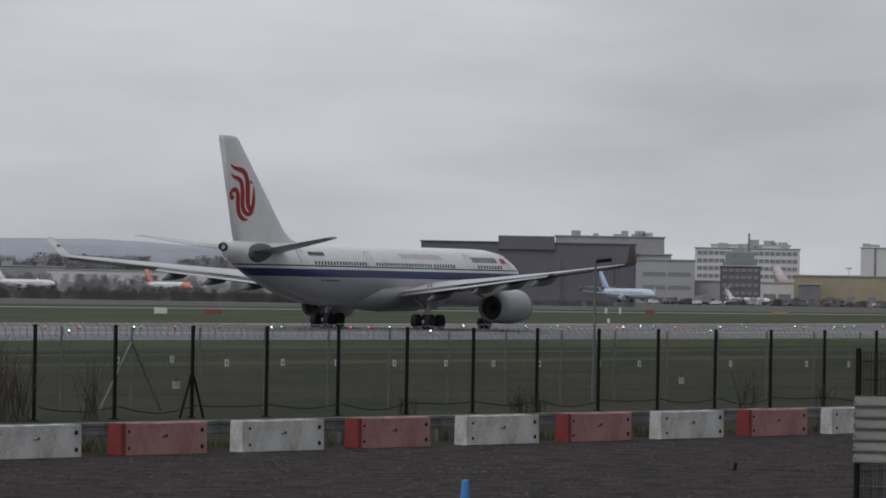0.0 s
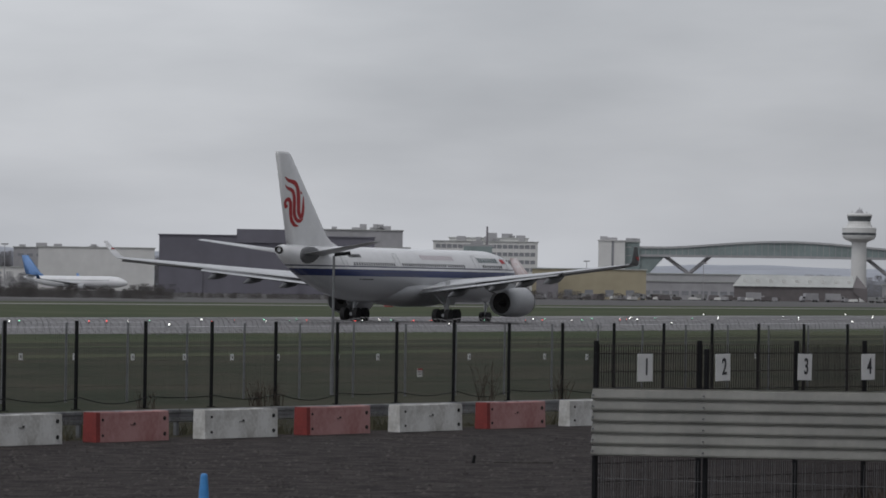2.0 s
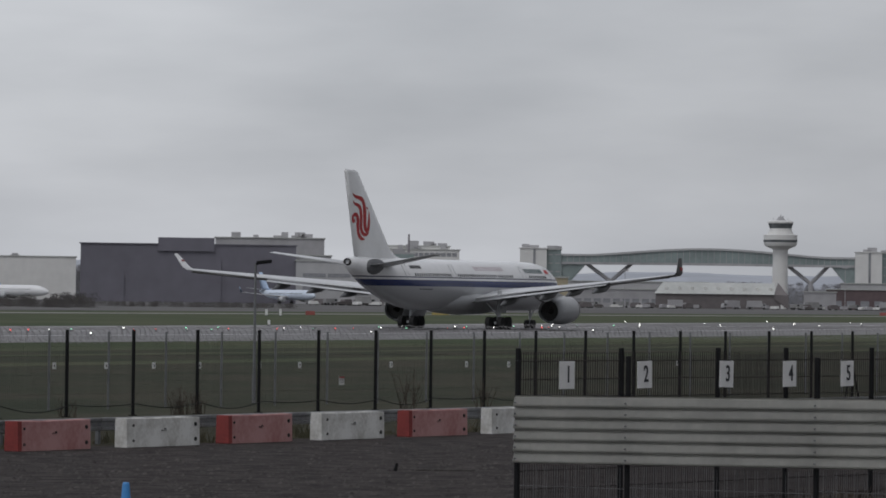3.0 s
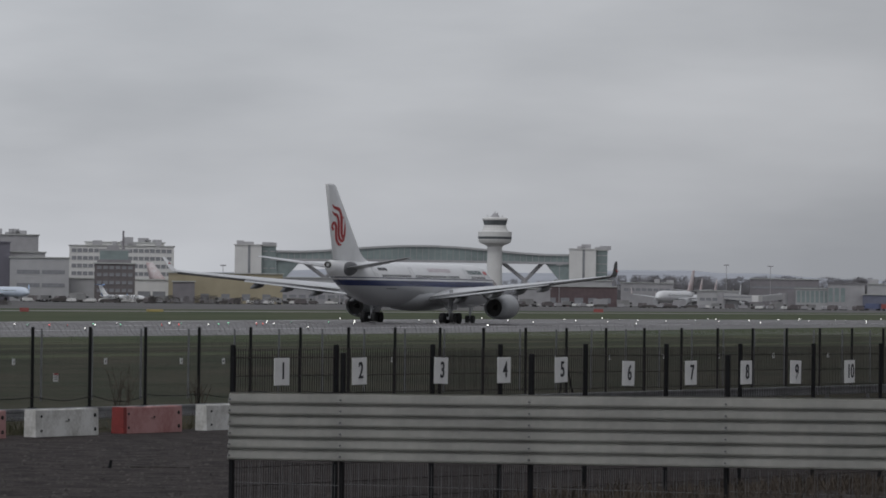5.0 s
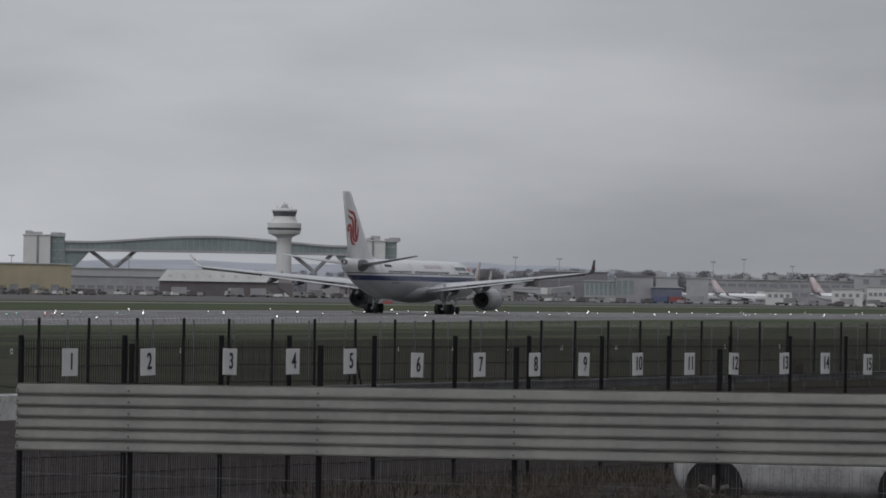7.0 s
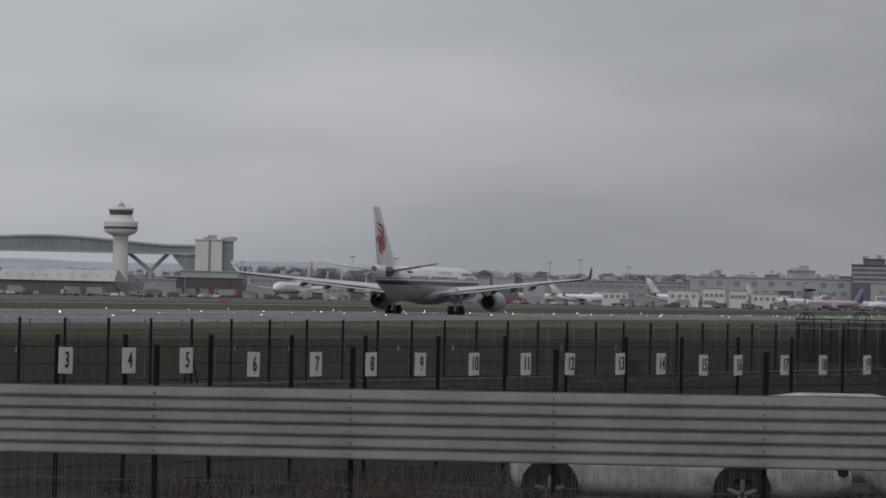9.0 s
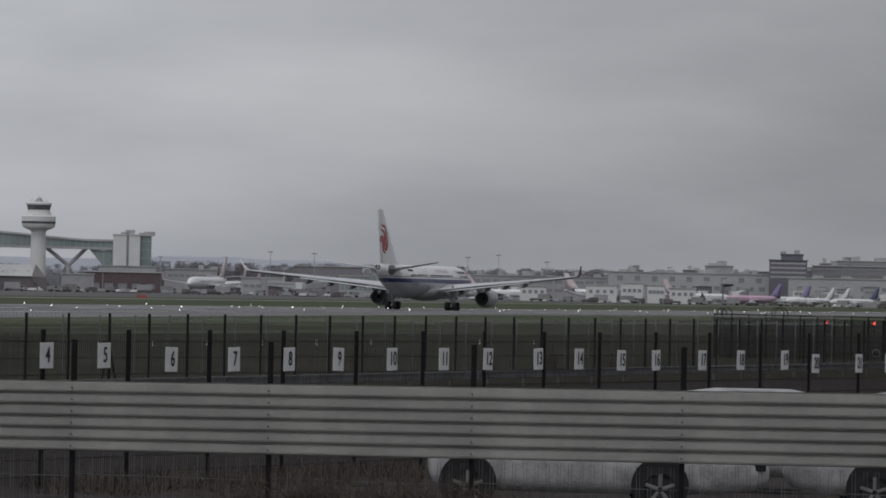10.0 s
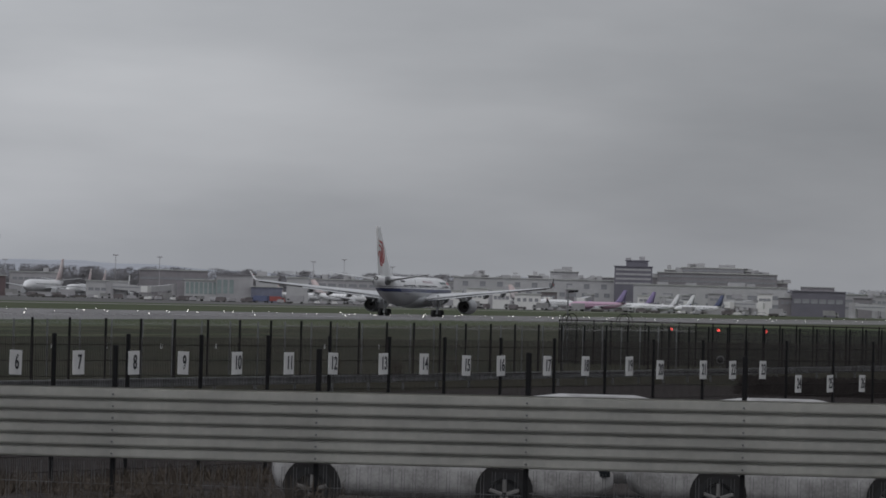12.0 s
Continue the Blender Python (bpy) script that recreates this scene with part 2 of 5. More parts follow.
def ground():
    bm = bmesh.new()
    qs = [-4500, -1500, -500, -100, 0, 60, 110, 125, 140, 155, 166, 240, 250, 270, 290, 310, 330, 500, 1000, 2000, 4500]
    ss = [-4500, -2000, -900] + list(range(-850, 3201, 50)) + [4000, 4700]
    g = [[bm.verts.new(run_pt(s, q)) for q in qs] for s in ss]
    for i in range(len(ss) - 1):
        for j in range(len(qs) - 1):
            f = bm.faces.new((g[i][j], g[i + 1][j], g[i + 1][j + 1], g[i][j + 1]))
            f.smooth = True
    tagged(part("ground", bm, GRASS), "flat grey-green airfield grass reaching the horizon", "grass", kind="structure")
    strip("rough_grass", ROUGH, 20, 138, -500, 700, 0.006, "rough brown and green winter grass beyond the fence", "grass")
    strip("runway", TARMAC, 166, 240, -900, 3200, 0.02, "wet dark grey asphalt runway", "runway")
    for q in (190, 234):
        strip("runway_edge_line", PAINT_LINE, q, q + 0.9, -600, 3100, 0.035, "white painted line along the runway edge", "marking")
    for i in range(22):
        strip("runway_marking", PAINT_LINE, MID - 0.45, MID + 0.45, 300 + 50 * i, 330 + 50 * i, 0.04, "white painted centre-line dash on the runway", "marking", 2)
    strip("taxiway", TAXI, 368, 382, -700, 3200, 0.03, "pale concrete taxiway across the grass", "taxiway")
    strip("apron", APRON, 424, 1600, -900, 4200, 0.03, "pale grey concrete airport apron", "apron")


def car_park():
    bm = bmesh.new()
    a, b = Line(32.5, 60.7), Line(32.5, -40)
    pts = [a.at(-140).translation, a.at(-8).translation, a.at(120).translation, b.at(170).translation, b.at(-120).translation]
    bm.faces.new([bm.verts.new((p.x, p.y, 0.012)) for p in pts])
    bmesh.ops.subdivide_edges(bm, edges=bm.edges, cuts=2, use_grid_fill=True)
    tagged(part("pavement", bm, GRAVEL), "dark loose gravel surface of the car park", "gravel", kind="structure")
    bm = bmesh.new()
    c = Line(35.25, 79.5)
    pts = [a.at(-140).translation, a.at(220).translation, c.at(220).translation, c.at(-140).translation]
    bm.faces.new([bm.verts.new((p.x, p.y, 0.008)) for p in pts])
    tagged(part("verge", bm, VERGE), "rough dead-grass verge under the guard rail", "verge", kind="structure")


ground()
car_park()


# ---- the departing airliner ----
def ring(x, r, z, n=28, flat=1.0):
    return [(x, r * math.cos(2 * math.pi * i / n), z + flat * r * math.sin(2 * math.pi * i / n)) for i in range(n)]


def foil(bm, stations, side, thick=0.115):
    """A wing from root to tip: stations of (span, leading edge, chord, height, washout)."""
    prof = [(0, 0), (0.02, 0.18), (0.1, 0.42), (0.3, 0.6), (0.55, 0.48), (0.8, 0.22), (1.0, 0.02), (0.8, -0.14), (0.5, -0.36), (0.25, -0.42), (0.06, -0.26)]
    rings = [[(le - c * u, side * y, z + c * thick * v - c * u * wash) for u, v in prof] for y, le, c, z, wash in stations]
    loft(bm, rings)


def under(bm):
    """Gives the faces that look down the second paint, darkened to hold their shade."""
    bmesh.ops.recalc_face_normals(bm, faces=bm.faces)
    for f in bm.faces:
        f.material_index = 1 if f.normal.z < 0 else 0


def wheel(bm, x, y, z, r, w):
    rod(bm, (x, y - w / 2, z), (x, y + w / 2, z), r, n=20)


def engine(plane, x0, x1, y, z, r, paint):
    bm = bmesh.new()
    prof = [(0, 0.88), (0.015, 0.95), (0.08, 1.03), (0.3, 1.08), (0.55, 1.04), (0.8, 0.97), (1.0, 0.82), (1.0, 0.78), (0.8, 0.78)]
    loft(bm, [ring(x1 - (x1 - x0) * u, r * k, z - 0.12 * r * u) for u, k in prof], caps=False)
    for v in bm.verts:
        v.co.y += y
    nac = part("engine", bm, paint, plane)
    bm = bmesh.new()
    loft(bm, [ring(x1 + 0.02 - d, r * k, z) for d, k in ((0.0, 0.86), (-0.03, 0.92), (0.02, 0.97), (0.12, 0.99))], caps=False)
    for v in bm.verts:
        v.co.y += y
    part("inlet_lip", bm, METAL, nac, "polished metal lip")
    bm = bmesh.new()
    rod(bm, (x1 - 1.0 * r, y, z), (x1 - 1.05 * r, y, z), r * 0.9, n=28)
    rod(bm, (x1 - 1.0 * r, y, z), (x1 - 0.6 * r, y, z), r * 0.3, 0.02, n=16)
    part("fan", bm, DARK_M, nac, "dark fan")
    bm = bmesh.new()
    zr = z - 0.12 * r
    rod(bm, (x0 + 0.55 * r, y, zr), (x0 + 0.5 * r, y, zr), r * 0.79, n=24)
    rod(bm, (x0 + 0.75 * r, y, zr), (x0 - 0.35 * r, y, zr), r * 0.32, 0.05, n=20)
    part("exhaust", bm, DARK_M, nac, "sooty exhaust cone")
    return nac


# the belly colour mixes grey paint with the shade under the hull
HULL = livery("white_hull_with_blue_band", (0.78, 0.785, 0.79), (0.03, 0.035, 0.08), (0.022, 0.036, 0.125), (0.43, 0.44, 0.455), 5.68, 5.36, 4.66)


def fin_half(x, z):
    """Half the fin's thickness at a point of its side."""
    le, c, th = (float(np.interp(z, [8.7, 16.7], v)) for v in ([-18.3, -26.9], [9.6, 3.5], [0.4, 0.2]))
    return th * float(np.interp((le - x) / c, [0, 0.15, 0.4, 0.7, 1.0], [0, 0.75, 1.0, 0.6, 0.03]))


def hug(bm, side, gap):
    """Lays the flat emblem on the fin's side."""
    for v in bm.verts:
        v.co.x += 0.48
        v.co.y = side * (fin_half(v.co.x, v.co.z) + gap + abs(v.co.y))


def stroke(bm, pts, y):
    """A flat ribbon, of varying width, on the side of the fin: points of (along, up, half width)."""
    n = len(pts)
    L, R = [], []
    for i, (x, z, w) in enumerate(pts):
        a, b = pts[max(0, i - 1)], pts[min(n - 1, i + 1)]
        t = Vector((b[0] - a[0], b[1] - a[1])).normalized()
        L.append(bm.verts.new((x - t.y * w, y, z + t.x * w)))
        R.append(bm.verts.new((x + t.y * w, y, z - t.x * w)))
    for i in range(n - 1):
        bm.faces.new((L[i], L[i + 1], R[i + 1], R[i]))


def smooth_pts(keys, k=6):
    """Points along a smooth curve through the keys."""
    out = []
    for i in range(len(keys) - 1):
        p0, p1, p2, p3 = (Vector(keys[min(len(keys) - 1, max(0, i + j))]) for j in (-1, 0, 1, 2))
        for s in range(k):
            t = s / k
            out.append(0.5 * ((2 * p1) + (p2 - p0) * t + (2 * p0 - 5 * p1 + 4 * p2 - p3) * t * t + (3 * p1 - p0 - 3 * p2 + p3) * t ** 3))
    out.append(Vector(keys[-1]))
    return out


def airliner():
    plane = thing("airliner", pose(0, 0, 0), "white wide-body airliner with blue band and red emblem, on the runway", "airplane")
    bm = bmesh.new()
    hull = [(28.8, 0.05, 4.05), (28.55, 0.5, 4.08), (28.0, 1.0, 4.18), (27.0, 1.58, 4.36), (25.5, 2.15, 4.58), (23.5, 2.6, 4.76), (21, 2.8, 4.84),
            (18, 2.82, 4.85), (10, 2.82, 4.85), (0, 2.82, 4.85), (-9, 2.82, 4.85), (-12, 2.8, 4.88), (-15, 2.66, 5.02), (-18, 2.4, 5.27), (-21, 2.03, 5.62),
            (-24, 1.58, 6.08), (-26.5, 1.15, 6.55), (-28.3, 0.78, 6.92), (-29.2, 0.5, 7.12)]
    loft(bm, [ring(x, r, z, 36) for x, r, z in hull])
    body = part("fuselage", bm, HULL, plane, "white fuselage with a thin dark line, blue band and grey belly")
    bm = bmesh.new()
    loft(bm, [ring(x, r, z, 18, 0.9) for x, r, z in ((-29.1, 0.44, 7.1), (-29.5, 0.38, 7.16), (-29.45, 0.28, 7.16), (-29.0, 0.26, 7.16))], caps=False)
    part("power_unit_exhaust", bm, DARK_M, body, "sooty tail exhaust")
    bm = bmesh.new()
    loft(bm, [ring(x, r, z, 24, 0.55) for x, r, z in ((12.5, 0.2, 2.9), (10, 2.1, 3.05), (6, 2.9, 3.2), (0, 3.0, 3.2), (-4, 2.7, 3.2), (-7.5, 1.6, 3.05), (-9.5, 0.2, 2.9))])
    part("belly_fairing", bm, GREY_P, body, "grey belly fairing")
    # windows of the starboard side, in their three runs
    bm = bmesh.new()
    box(bm, -0.105, 0.105, -0.02, 0.02, -0.17, 0.17, 0.05)
    pane = mesh_of("window", bm, GLASS_D)
    zw = 5.93

    for x0, x1, n in ((-16.6, -7.4, 18), (-5.2, 5.6, 21), (6.4, 10.4, 8), (15.6, 20.4, 9)):
        for i in range(n):
            x = x0 + (x1 - x0) * i / (n - 1)
            r = np.interp(x, [-18, -15, -12, -9], [2.4, 2.66, 2.8, 2.82])
            zc = np.interp(x, [-18, -15, -12, -9], [5.27, 5.02, 4.88, 4.85])
            share("window", pane, body, pose(x, -math.sqrt(r * r - (zw - zc) ** 2) - 0.005, zw, -22, 0, 0))
    # cabin doors: thin outlines on the skin
    bm = bmesh.new()
    for x0, x1, z0, z1 in ((-0.5, -0.46, -0.9, 0.9), (0.46, 0.5, -0.9, 0.9), (-0.5, 0.5, 0.86, 0.9)):
        box(bm, x0, x1, -0.015, 0.015, z0, z1)
    door = mesh_of("door", bm, GREY_P)
    for x in (-18.6, -6.3, 14.0, 22.0):
        r = np.interp(x, [-21, -18, -15, 20, 23.5], [2.03, 2.4, 2.82, 2.81, 2.6])
        zc = np.interp(x, [-21, -18, -15, 20, 23.5], [5.62, 5.27, 4.85, 4.84, 4.76])
        share("door", door, body, pose(x, -math.sqrt(r * r - (6.3 - zc) ** 2) - 0.01, 6.3, -30, 0, 0))
    # lettering and registration, as plain bars
    def bars(name, x0, x1, z, h, n, material, gap=0.3):
        b2 = bmesh.new()
        w = (x1 - x0) / n
        for i in range(n):
            r = np.interp(x0 + i * w, [-18, -15, -12, 21, 23.5], [2.4, 2.66, 2.82, 2.8, 2.6])
            zc = np.interp(x0 + i * w, [-18, -15, -12, 21, 23.5], [5.27, 5.02, 4.85, 4.84, 4.76])
            yy = -math.sqrt(max(0.1, r * r - (z - zc) ** 2)) - 0.02
            vs = box(b2, x0 + i * w, x0 + (i + 1 - gap) * w, -0.015, 0.015, -h / 2, h / 2)
            lean = math.asin(min(0.95, (z - zc) / r))
            for v in vs:
                v.co = Vector((v.co.x, yy + v.co.y * math.cos(lean) + v.co.z * math.sin(lean), z - v.co.y * math.sin(lean) + v.co.z * math.cos(lean)))
        part(name, b2, material, body)
    bars("lettering", 0.4, 8.8, 6.75, 0.6, 12, LETTER_G, 0.62)
    bars("lettering", 14.9, 20.2, 6.6, 0.6, 8, PRINT_BLUE, 0.34)
    bars("flag", 20.9, 21.9, 6.55, 0.55, 1, LOGO_RED, 0.05)
    bars("registration", -17.2, -14.4, 6.75, 0.42, 6, INK, 0.3)
    bars("lettering", -15.6, -12.6, 4.35, 0.12, 5, INK, 0.2)
    # wings
    for side, nm in ((-1, "wing"), (1, "wing")):
        bm = bmesh.new()
        foil(bm, [(1.5, 11.0, 12.0, 3.7, 0.045), (2.9, 10.2, 11.2, 3.88, 0.045), (9.4, 6.1, 7.4, 4.42, 0.03), (18, 0.9, 5.0, 5.15, 0.02), (26, -4.0, 3.2, 5.9, 0.01), (29.2, -6.1, 2.4, 6.2, 0.0)], side)
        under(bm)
        w = part(nm, bm, (WING_P, WING_SHADE), plane, "long swept wing, pale above, grey with painted-in shade below")
        # a thin dark strip stands in for the shadow along the trailing-edge gap
        bm = bmesh.new()
        foil(bm, [(20.7, -4.95, 0.6, 5.2, 0.1), (28.6, -8.0, 0.55, 5.97, 0.1)], side, 0.4)
        part("aileron_gap_shade", bm, DARK_M, w, "dark strip put in for the trailing-edge gap shadow")
        bm = bmesh.new()
        foil(bm, [(3.4, -2.0, 0.5, 3.06, 0.3), (9.1, -2.1, 0.5, 3.87, 0.3), (20.4, -5.8, 0.4, 5.12, 0.3)], side, 0.28)
        part("flap_edge", bm, WING_P, w, "pale flap trailing edge")
        bm = bmesh.new()
        foil(bm, [(29.2, -6.15, 2.35, 6.2, 0.0), (29.6, -6.7, 2.1, 6.5, 0.0), (30.2, -8.7, 1.0, 8.0, 0.0)], side, 0.07)
        # the starboard winglet takes the darkened grey for its shaded outer face
        part("winglet", bm, WHITE_P if side > 0 else WING_SHADE, w, "white upturned winglet with red emblem" if side > 0 else "dark upturned winglet with red emblem")
        bm = bmesh.new()
        stroke(bm, [(-7.4, 6.75, 0.13), (-7.9, 7.0, 0.28), (-8.5, 7.3, 0.1)], side * 29.84)
        part("emblem", bm, LOGO_RED, w)
        # flaps drooped for take-off, and the fairings of their tracks, with shade painted in
        bm = bmesh.new()
        foil(bm, [(3.2, -0.7, 1.9, 3.38, 0.24), (9.2, -0.95, 1.6, 4.17, 0.26)], side, 0.09)
        part("flap", bm, FLAP_SHADE, w, "lowered flap, darkened for the gap shadow")
        bm = bmesh.new()
        foil(bm, [(9.6, -0.95, 1.5, 4.05, 0.28), (20.5, -5.05, 1.0, 5.35, 0.28)], side, 0.09)
        part("flap", bm, FLAP_SHADE, w, "lowered flap, darkened for the gap shadow")
        for y in (7.0, 12.0, 15.6, 19.2):
            bm = bmesh.new()
            xt = np.interp(y, [2.9, 9.4, 18, 26], [-1.0, -1.3, -4.1, -7.2])
            zt = np.interp(y, [2.9, 9.4, 18, 26], [3.0, 4.1, 5.05, 5.85])
            loft(bm, [[(x, side * y + dy * h, zz + dz * h) for dy, dz in ((0.34, 0), (0.26, -0.56), (-0.26, -0.56), (-0.34, 0), (0, 0.3))]
                      for x, zz, h in ((xt + 2.9, zt - 0.1, 0.3), (xt + 1.2, zt - 0.25, 1.0), (xt - 0.8, zt - 0.5, 0.95), (xt - 2.5, zt - 1.0, 0.1))])
            part("flap_track_fairing", bm, FLAP_SHADE, w)
        nac = engine(plane, 4.6, 10.6, side * 9.4, 2.28, 1.5, GREY_P)
        bm = bmesh.new()
        loft(bm, [[(x, side * 9.4 + dy, z) for dy, z in ((0.22, z1), (-0.22, z1), (-0.22, z0), (0.22, z0))] for x, z0, z1 in ((9.0, 3.5, 3.75), (6.5, 3.4, 4.3), (3.0, 3.1, 4.35), (1.0, 3.6, 4.2))], smooth=False)
        part("pylon", bm, GREY_P, nac)
        # tailplane
        bm = bmesh.new()
        foil(bm, [(0.6, -20.6, 5.6, 6.7, 0.0), (9.7, -26.2, 2.1, 8.05, 0.0)], side, 0.09)
        tp = part("tailplane", bm, WING_P, plane, "grey tailplane")
        # dark grey trim plate, with the shadow at the root put into its colour
        bm = bmesh.new()
        bmesh.ops.create_uvsphere(bm, u_segments=20, v_segments=10, radius=1.0, matrix=Matrix.Translation((-24.3, side * 1.02, 6.6)) @ Matrix.Diagonal((2.5, 0.62, 0.95, 1)))
        part("trim_plate", bm, FLAP_SHADE, tp, "dark trim plate with its shadow painted in")
        # main gear
        bm = bmesh.new()
        rod(bm, (0.2, side * 5.3, 4.3), (0, side * 5.3, 0.8), 0.24, n=12)
        rod(bm, (0.2, side * 3.4, 3.4), (0, side * 5.2, 1.6), 0.12)
        rod(bm, (2.2, side * 5.0, 3.6), (0.1, side * 5.3, 1.5), 0.1)
        rod(bm, (-1.0, side * 5.3, 0.72), (1.0, side * 5.3, 0.72), 0.16)
        box(bm, -0.7, 0.7, side * 5.9 - 0.03, side * 5.9 + 0.03, 1.8, 3.6)
        gear = part("main_gear", bm, GREY_P, plane, "grey landing gear leg")
        for x in (-1.0, 1.0):
            for dy in (-0.7, 0.7):
                bm = bmesh.new()
                wheel(bm, x, side * 5.3 + dy, 0.7, 0.7, 0.5)
                part("wheel", bm, RUBBER, gear, "black tyre")
    # nose gear
    bm = bmesh.new()
    rod(bm, (22.2, 0, 2.6), (22.2, 0, 0.55), 0.14, n=12)
    rod(bm, (24, 0, 2.6), (22.3, 0, 1.3), 0.08)
    gear = part("nose_gear", bm, GREY_P, plane, "grey nose gear leg")
    for dy in (-0.36, 0.36):
        bm = bmesh.new()
        wheel(bm, 22.2, dy, 0.52, 0.52, 0.36)
        part("wheel", bm, RUBBER, gear, "black tyre")
    # fin with its emblem on both sides
    bm = bmesh.new()
    prof = [(0, 0), (0.03, 0.3), (0.15, 0.75), (0.4, 1.0), (0.7, 0.6), (1, 0.03), (0.7, -0.6), (0.4, -1.0), (0.15, -0.75), (0.03, -0.3)]
    loft(bm, [[(le - c * u, th * v, z) for u, v in prof] for le, c, z, th in ((-12.6, 14.4, 7.2, 0.42), (-15.6, 11.9, 7.7, 0.42), (-17.0, 10.7, 8.05, 0.42), (-18.3, 9.6, 8.7, 0.4), (-26.9, 3.5, 16.7, 0.2), (-27.6, 2.8, 16.95, 0.12))])
    fin = part("fin", bm, WHITE_P, plane, "tall white tail fin")
    for side in (-1, 1):
        bm = bmesh.new()
        stroke(bm, smooth_pts([(-28.95, 14.43, 0.05), (-28.33, 14.13, 0.15), (-27.53, 14.00, 0.20), (-26.82, 13.83, 0.26), (-26.34, 13.38, 0.32), (-26.12, 12.68, 0.36), (-26.03, 11.73, 0.36), (-25.94, 10.98, 0.34), (-25.59, 10.54, 0.26), (-25.19, 10.69, 0.28), (-25.05, 11.38, 0.26), (-25.01, 12.08, 0.20), (-24.97, 12.63, 0.05)]), 0)
        stroke(bm, smooth_pts([(-28.82, 13.63, 0.05), (-28.33, 13.33, 0.14), (-27.62, 13.18, 0.20), (-27.13, 12.83, 0.27), (-26.91, 12.13, 0.31), (-26.87, 11.38, 0.31), (-26.78, 10.69, 0.29), (-26.29, 10.19, 0.22), (-25.59, 10.09, 0.16), (-24.97, 10.34, 0.04)]), 0.004)
        stroke(bm, smooth_pts([(-28.20, 11.58, 0.14), (-28.59, 11.48, 0.20), (-28.73, 11.83, 0.22), (-28.42, 12.18, 0.18), (-27.89, 12.13, 0.24), (-27.62, 11.68, 0.29), (-27.58, 10.98, 0.30), (-27.36, 10.19, 0.27), (-26.74, 9.69, 0.20), (-25.94, 9.59, 0.05)]), 0.008)
        stroke(bm, smooth_pts([(-25.76, 13.03, 0.03), (-25.50, 12.93, 0.12), (-25.23, 12.83, 0.05)]), 0.012)
        hug(bm, side, 0.025)
        part("emblem", bm, LOGO_RED, fin, "red curved bird-like emblem")
    return plane


AIRLINER = airliner()


# ---- barriers, guard rail ----
def barrier(red):
    b = thing("concrete_barrier", pose(0, 0, 0), "faded red concrete barrier with a bright red end, on gravel" if red else "weathered white concrete barrier with dark lifting holes, on gravel", "barrier", "barriers along the car park")
    bm = bmesh.new()
    box(bm, 0, 3.0, -0.16, 0.16, 0.0, 0.66, 0.02)
    bmesh.ops.subdivide_edges(bm, edges=[e for e in bm.edges if e.calc_length() > 1], cuts=11)
    for v in bm.verts:
        v.co.y *= 1.06 - 0.08 * min(1, v.co.z / 0.66)
        v.co += noise.noise_vector(v.co * 2.3) * 0.012
        v.co.z += 0.016 * noise.noise(Vector((v.co.x * 1.1, 3 if red else 8, 0))) if v.co.z > 0.4 else 0
    body = part("body", bm, CONC_R if red else CONC_W, b)
    if red:
        bm = bmesh.new()
        box(bm, -0.012, 0.16, -0.182, 0.17, 0.02, 0.666, 0.012)
        for v in bm.verts:
            v.co.y *= 1.0 - 0.1 * min(1, v.co.z / 0.8)
        part("end_block", bm, CONC_RED, b, "bright red painted end")
    for x in (0.26, 2.81):
        for z in (0.16, 0.50):
            bm = bmesh.new()
            rod(bm, (x, -0.19 + 0.02 * z, z), (x, -0.12, z), 0.045 if x > 1 else 0.03, n=12)
            part("lifting_hole", bm, HOLE, body)
    bm = bmesh.new()
    for dx, dz, w, h in ((0, 0, 0.2, 0.008), (0.13, 0.014, 0.05, 0.03)):
        box(bm, 1.4 + dx, 1.4 + dx + w, -0.182, -0.15, 0.38 + dz, 0.38 + dz + h)
    part("cast_mark", bm, HOLE, body)
    return b


def barriers():
    first, k = {}, -5
    s0 = BARRIERS.meets(-3.782) + 0.25
    for k in range(-3, 9):
        red = k % 2 == 0
        m = BARRIERS.at(s0 + 4.33 * k + 0.06 * math.sin(k * 5.1), 0.0) @ pose(0, 0, 0, 0, 0, 1.3 * math.sin(k * 3.7))
        if red in first:
            copy_thing(first[red], m)
        else:
            first[red] = barrier(red)
            first[red].matrix_basis = m


def guard_rail():
    rail = thing("guard_rail", RAIL.at(-60), "galvanised steel guard rail on posts behind the barriers", "guard rail")
    prof = [(0, 0.31), (-0.05, 0.33), (-0.05, 0.39), (0, 0.42), (0.0, 0.5), (-0.05, 0.53), (-0.05, 0.59), (0, 0.61)]
    for i in range(56):
        bm = bmesh.new()
        a = [bm.verts.new((0, y, z)) for y, z in prof]
        b = [bm.verts.new((3.98, y, z)) for y, z in prof]
        for j in range(len(prof) - 1):
            bm.faces.new((a[j], b[j], b[j + 1], a[j + 1]))
        bmesh.ops.solidify(bm, geom=bm.faces[:], thickness=0.006)
        part("beam", bm, RAIL_M, rail, m=pose(4 * i, 0, 0))
        bm = bmesh.new()
        box(bm, -0.05, 0.05, 0.02, 0.1, 0, 0.6)
        part("post", bm, GALV, rail, m=pose(4 * i, 0, 0))


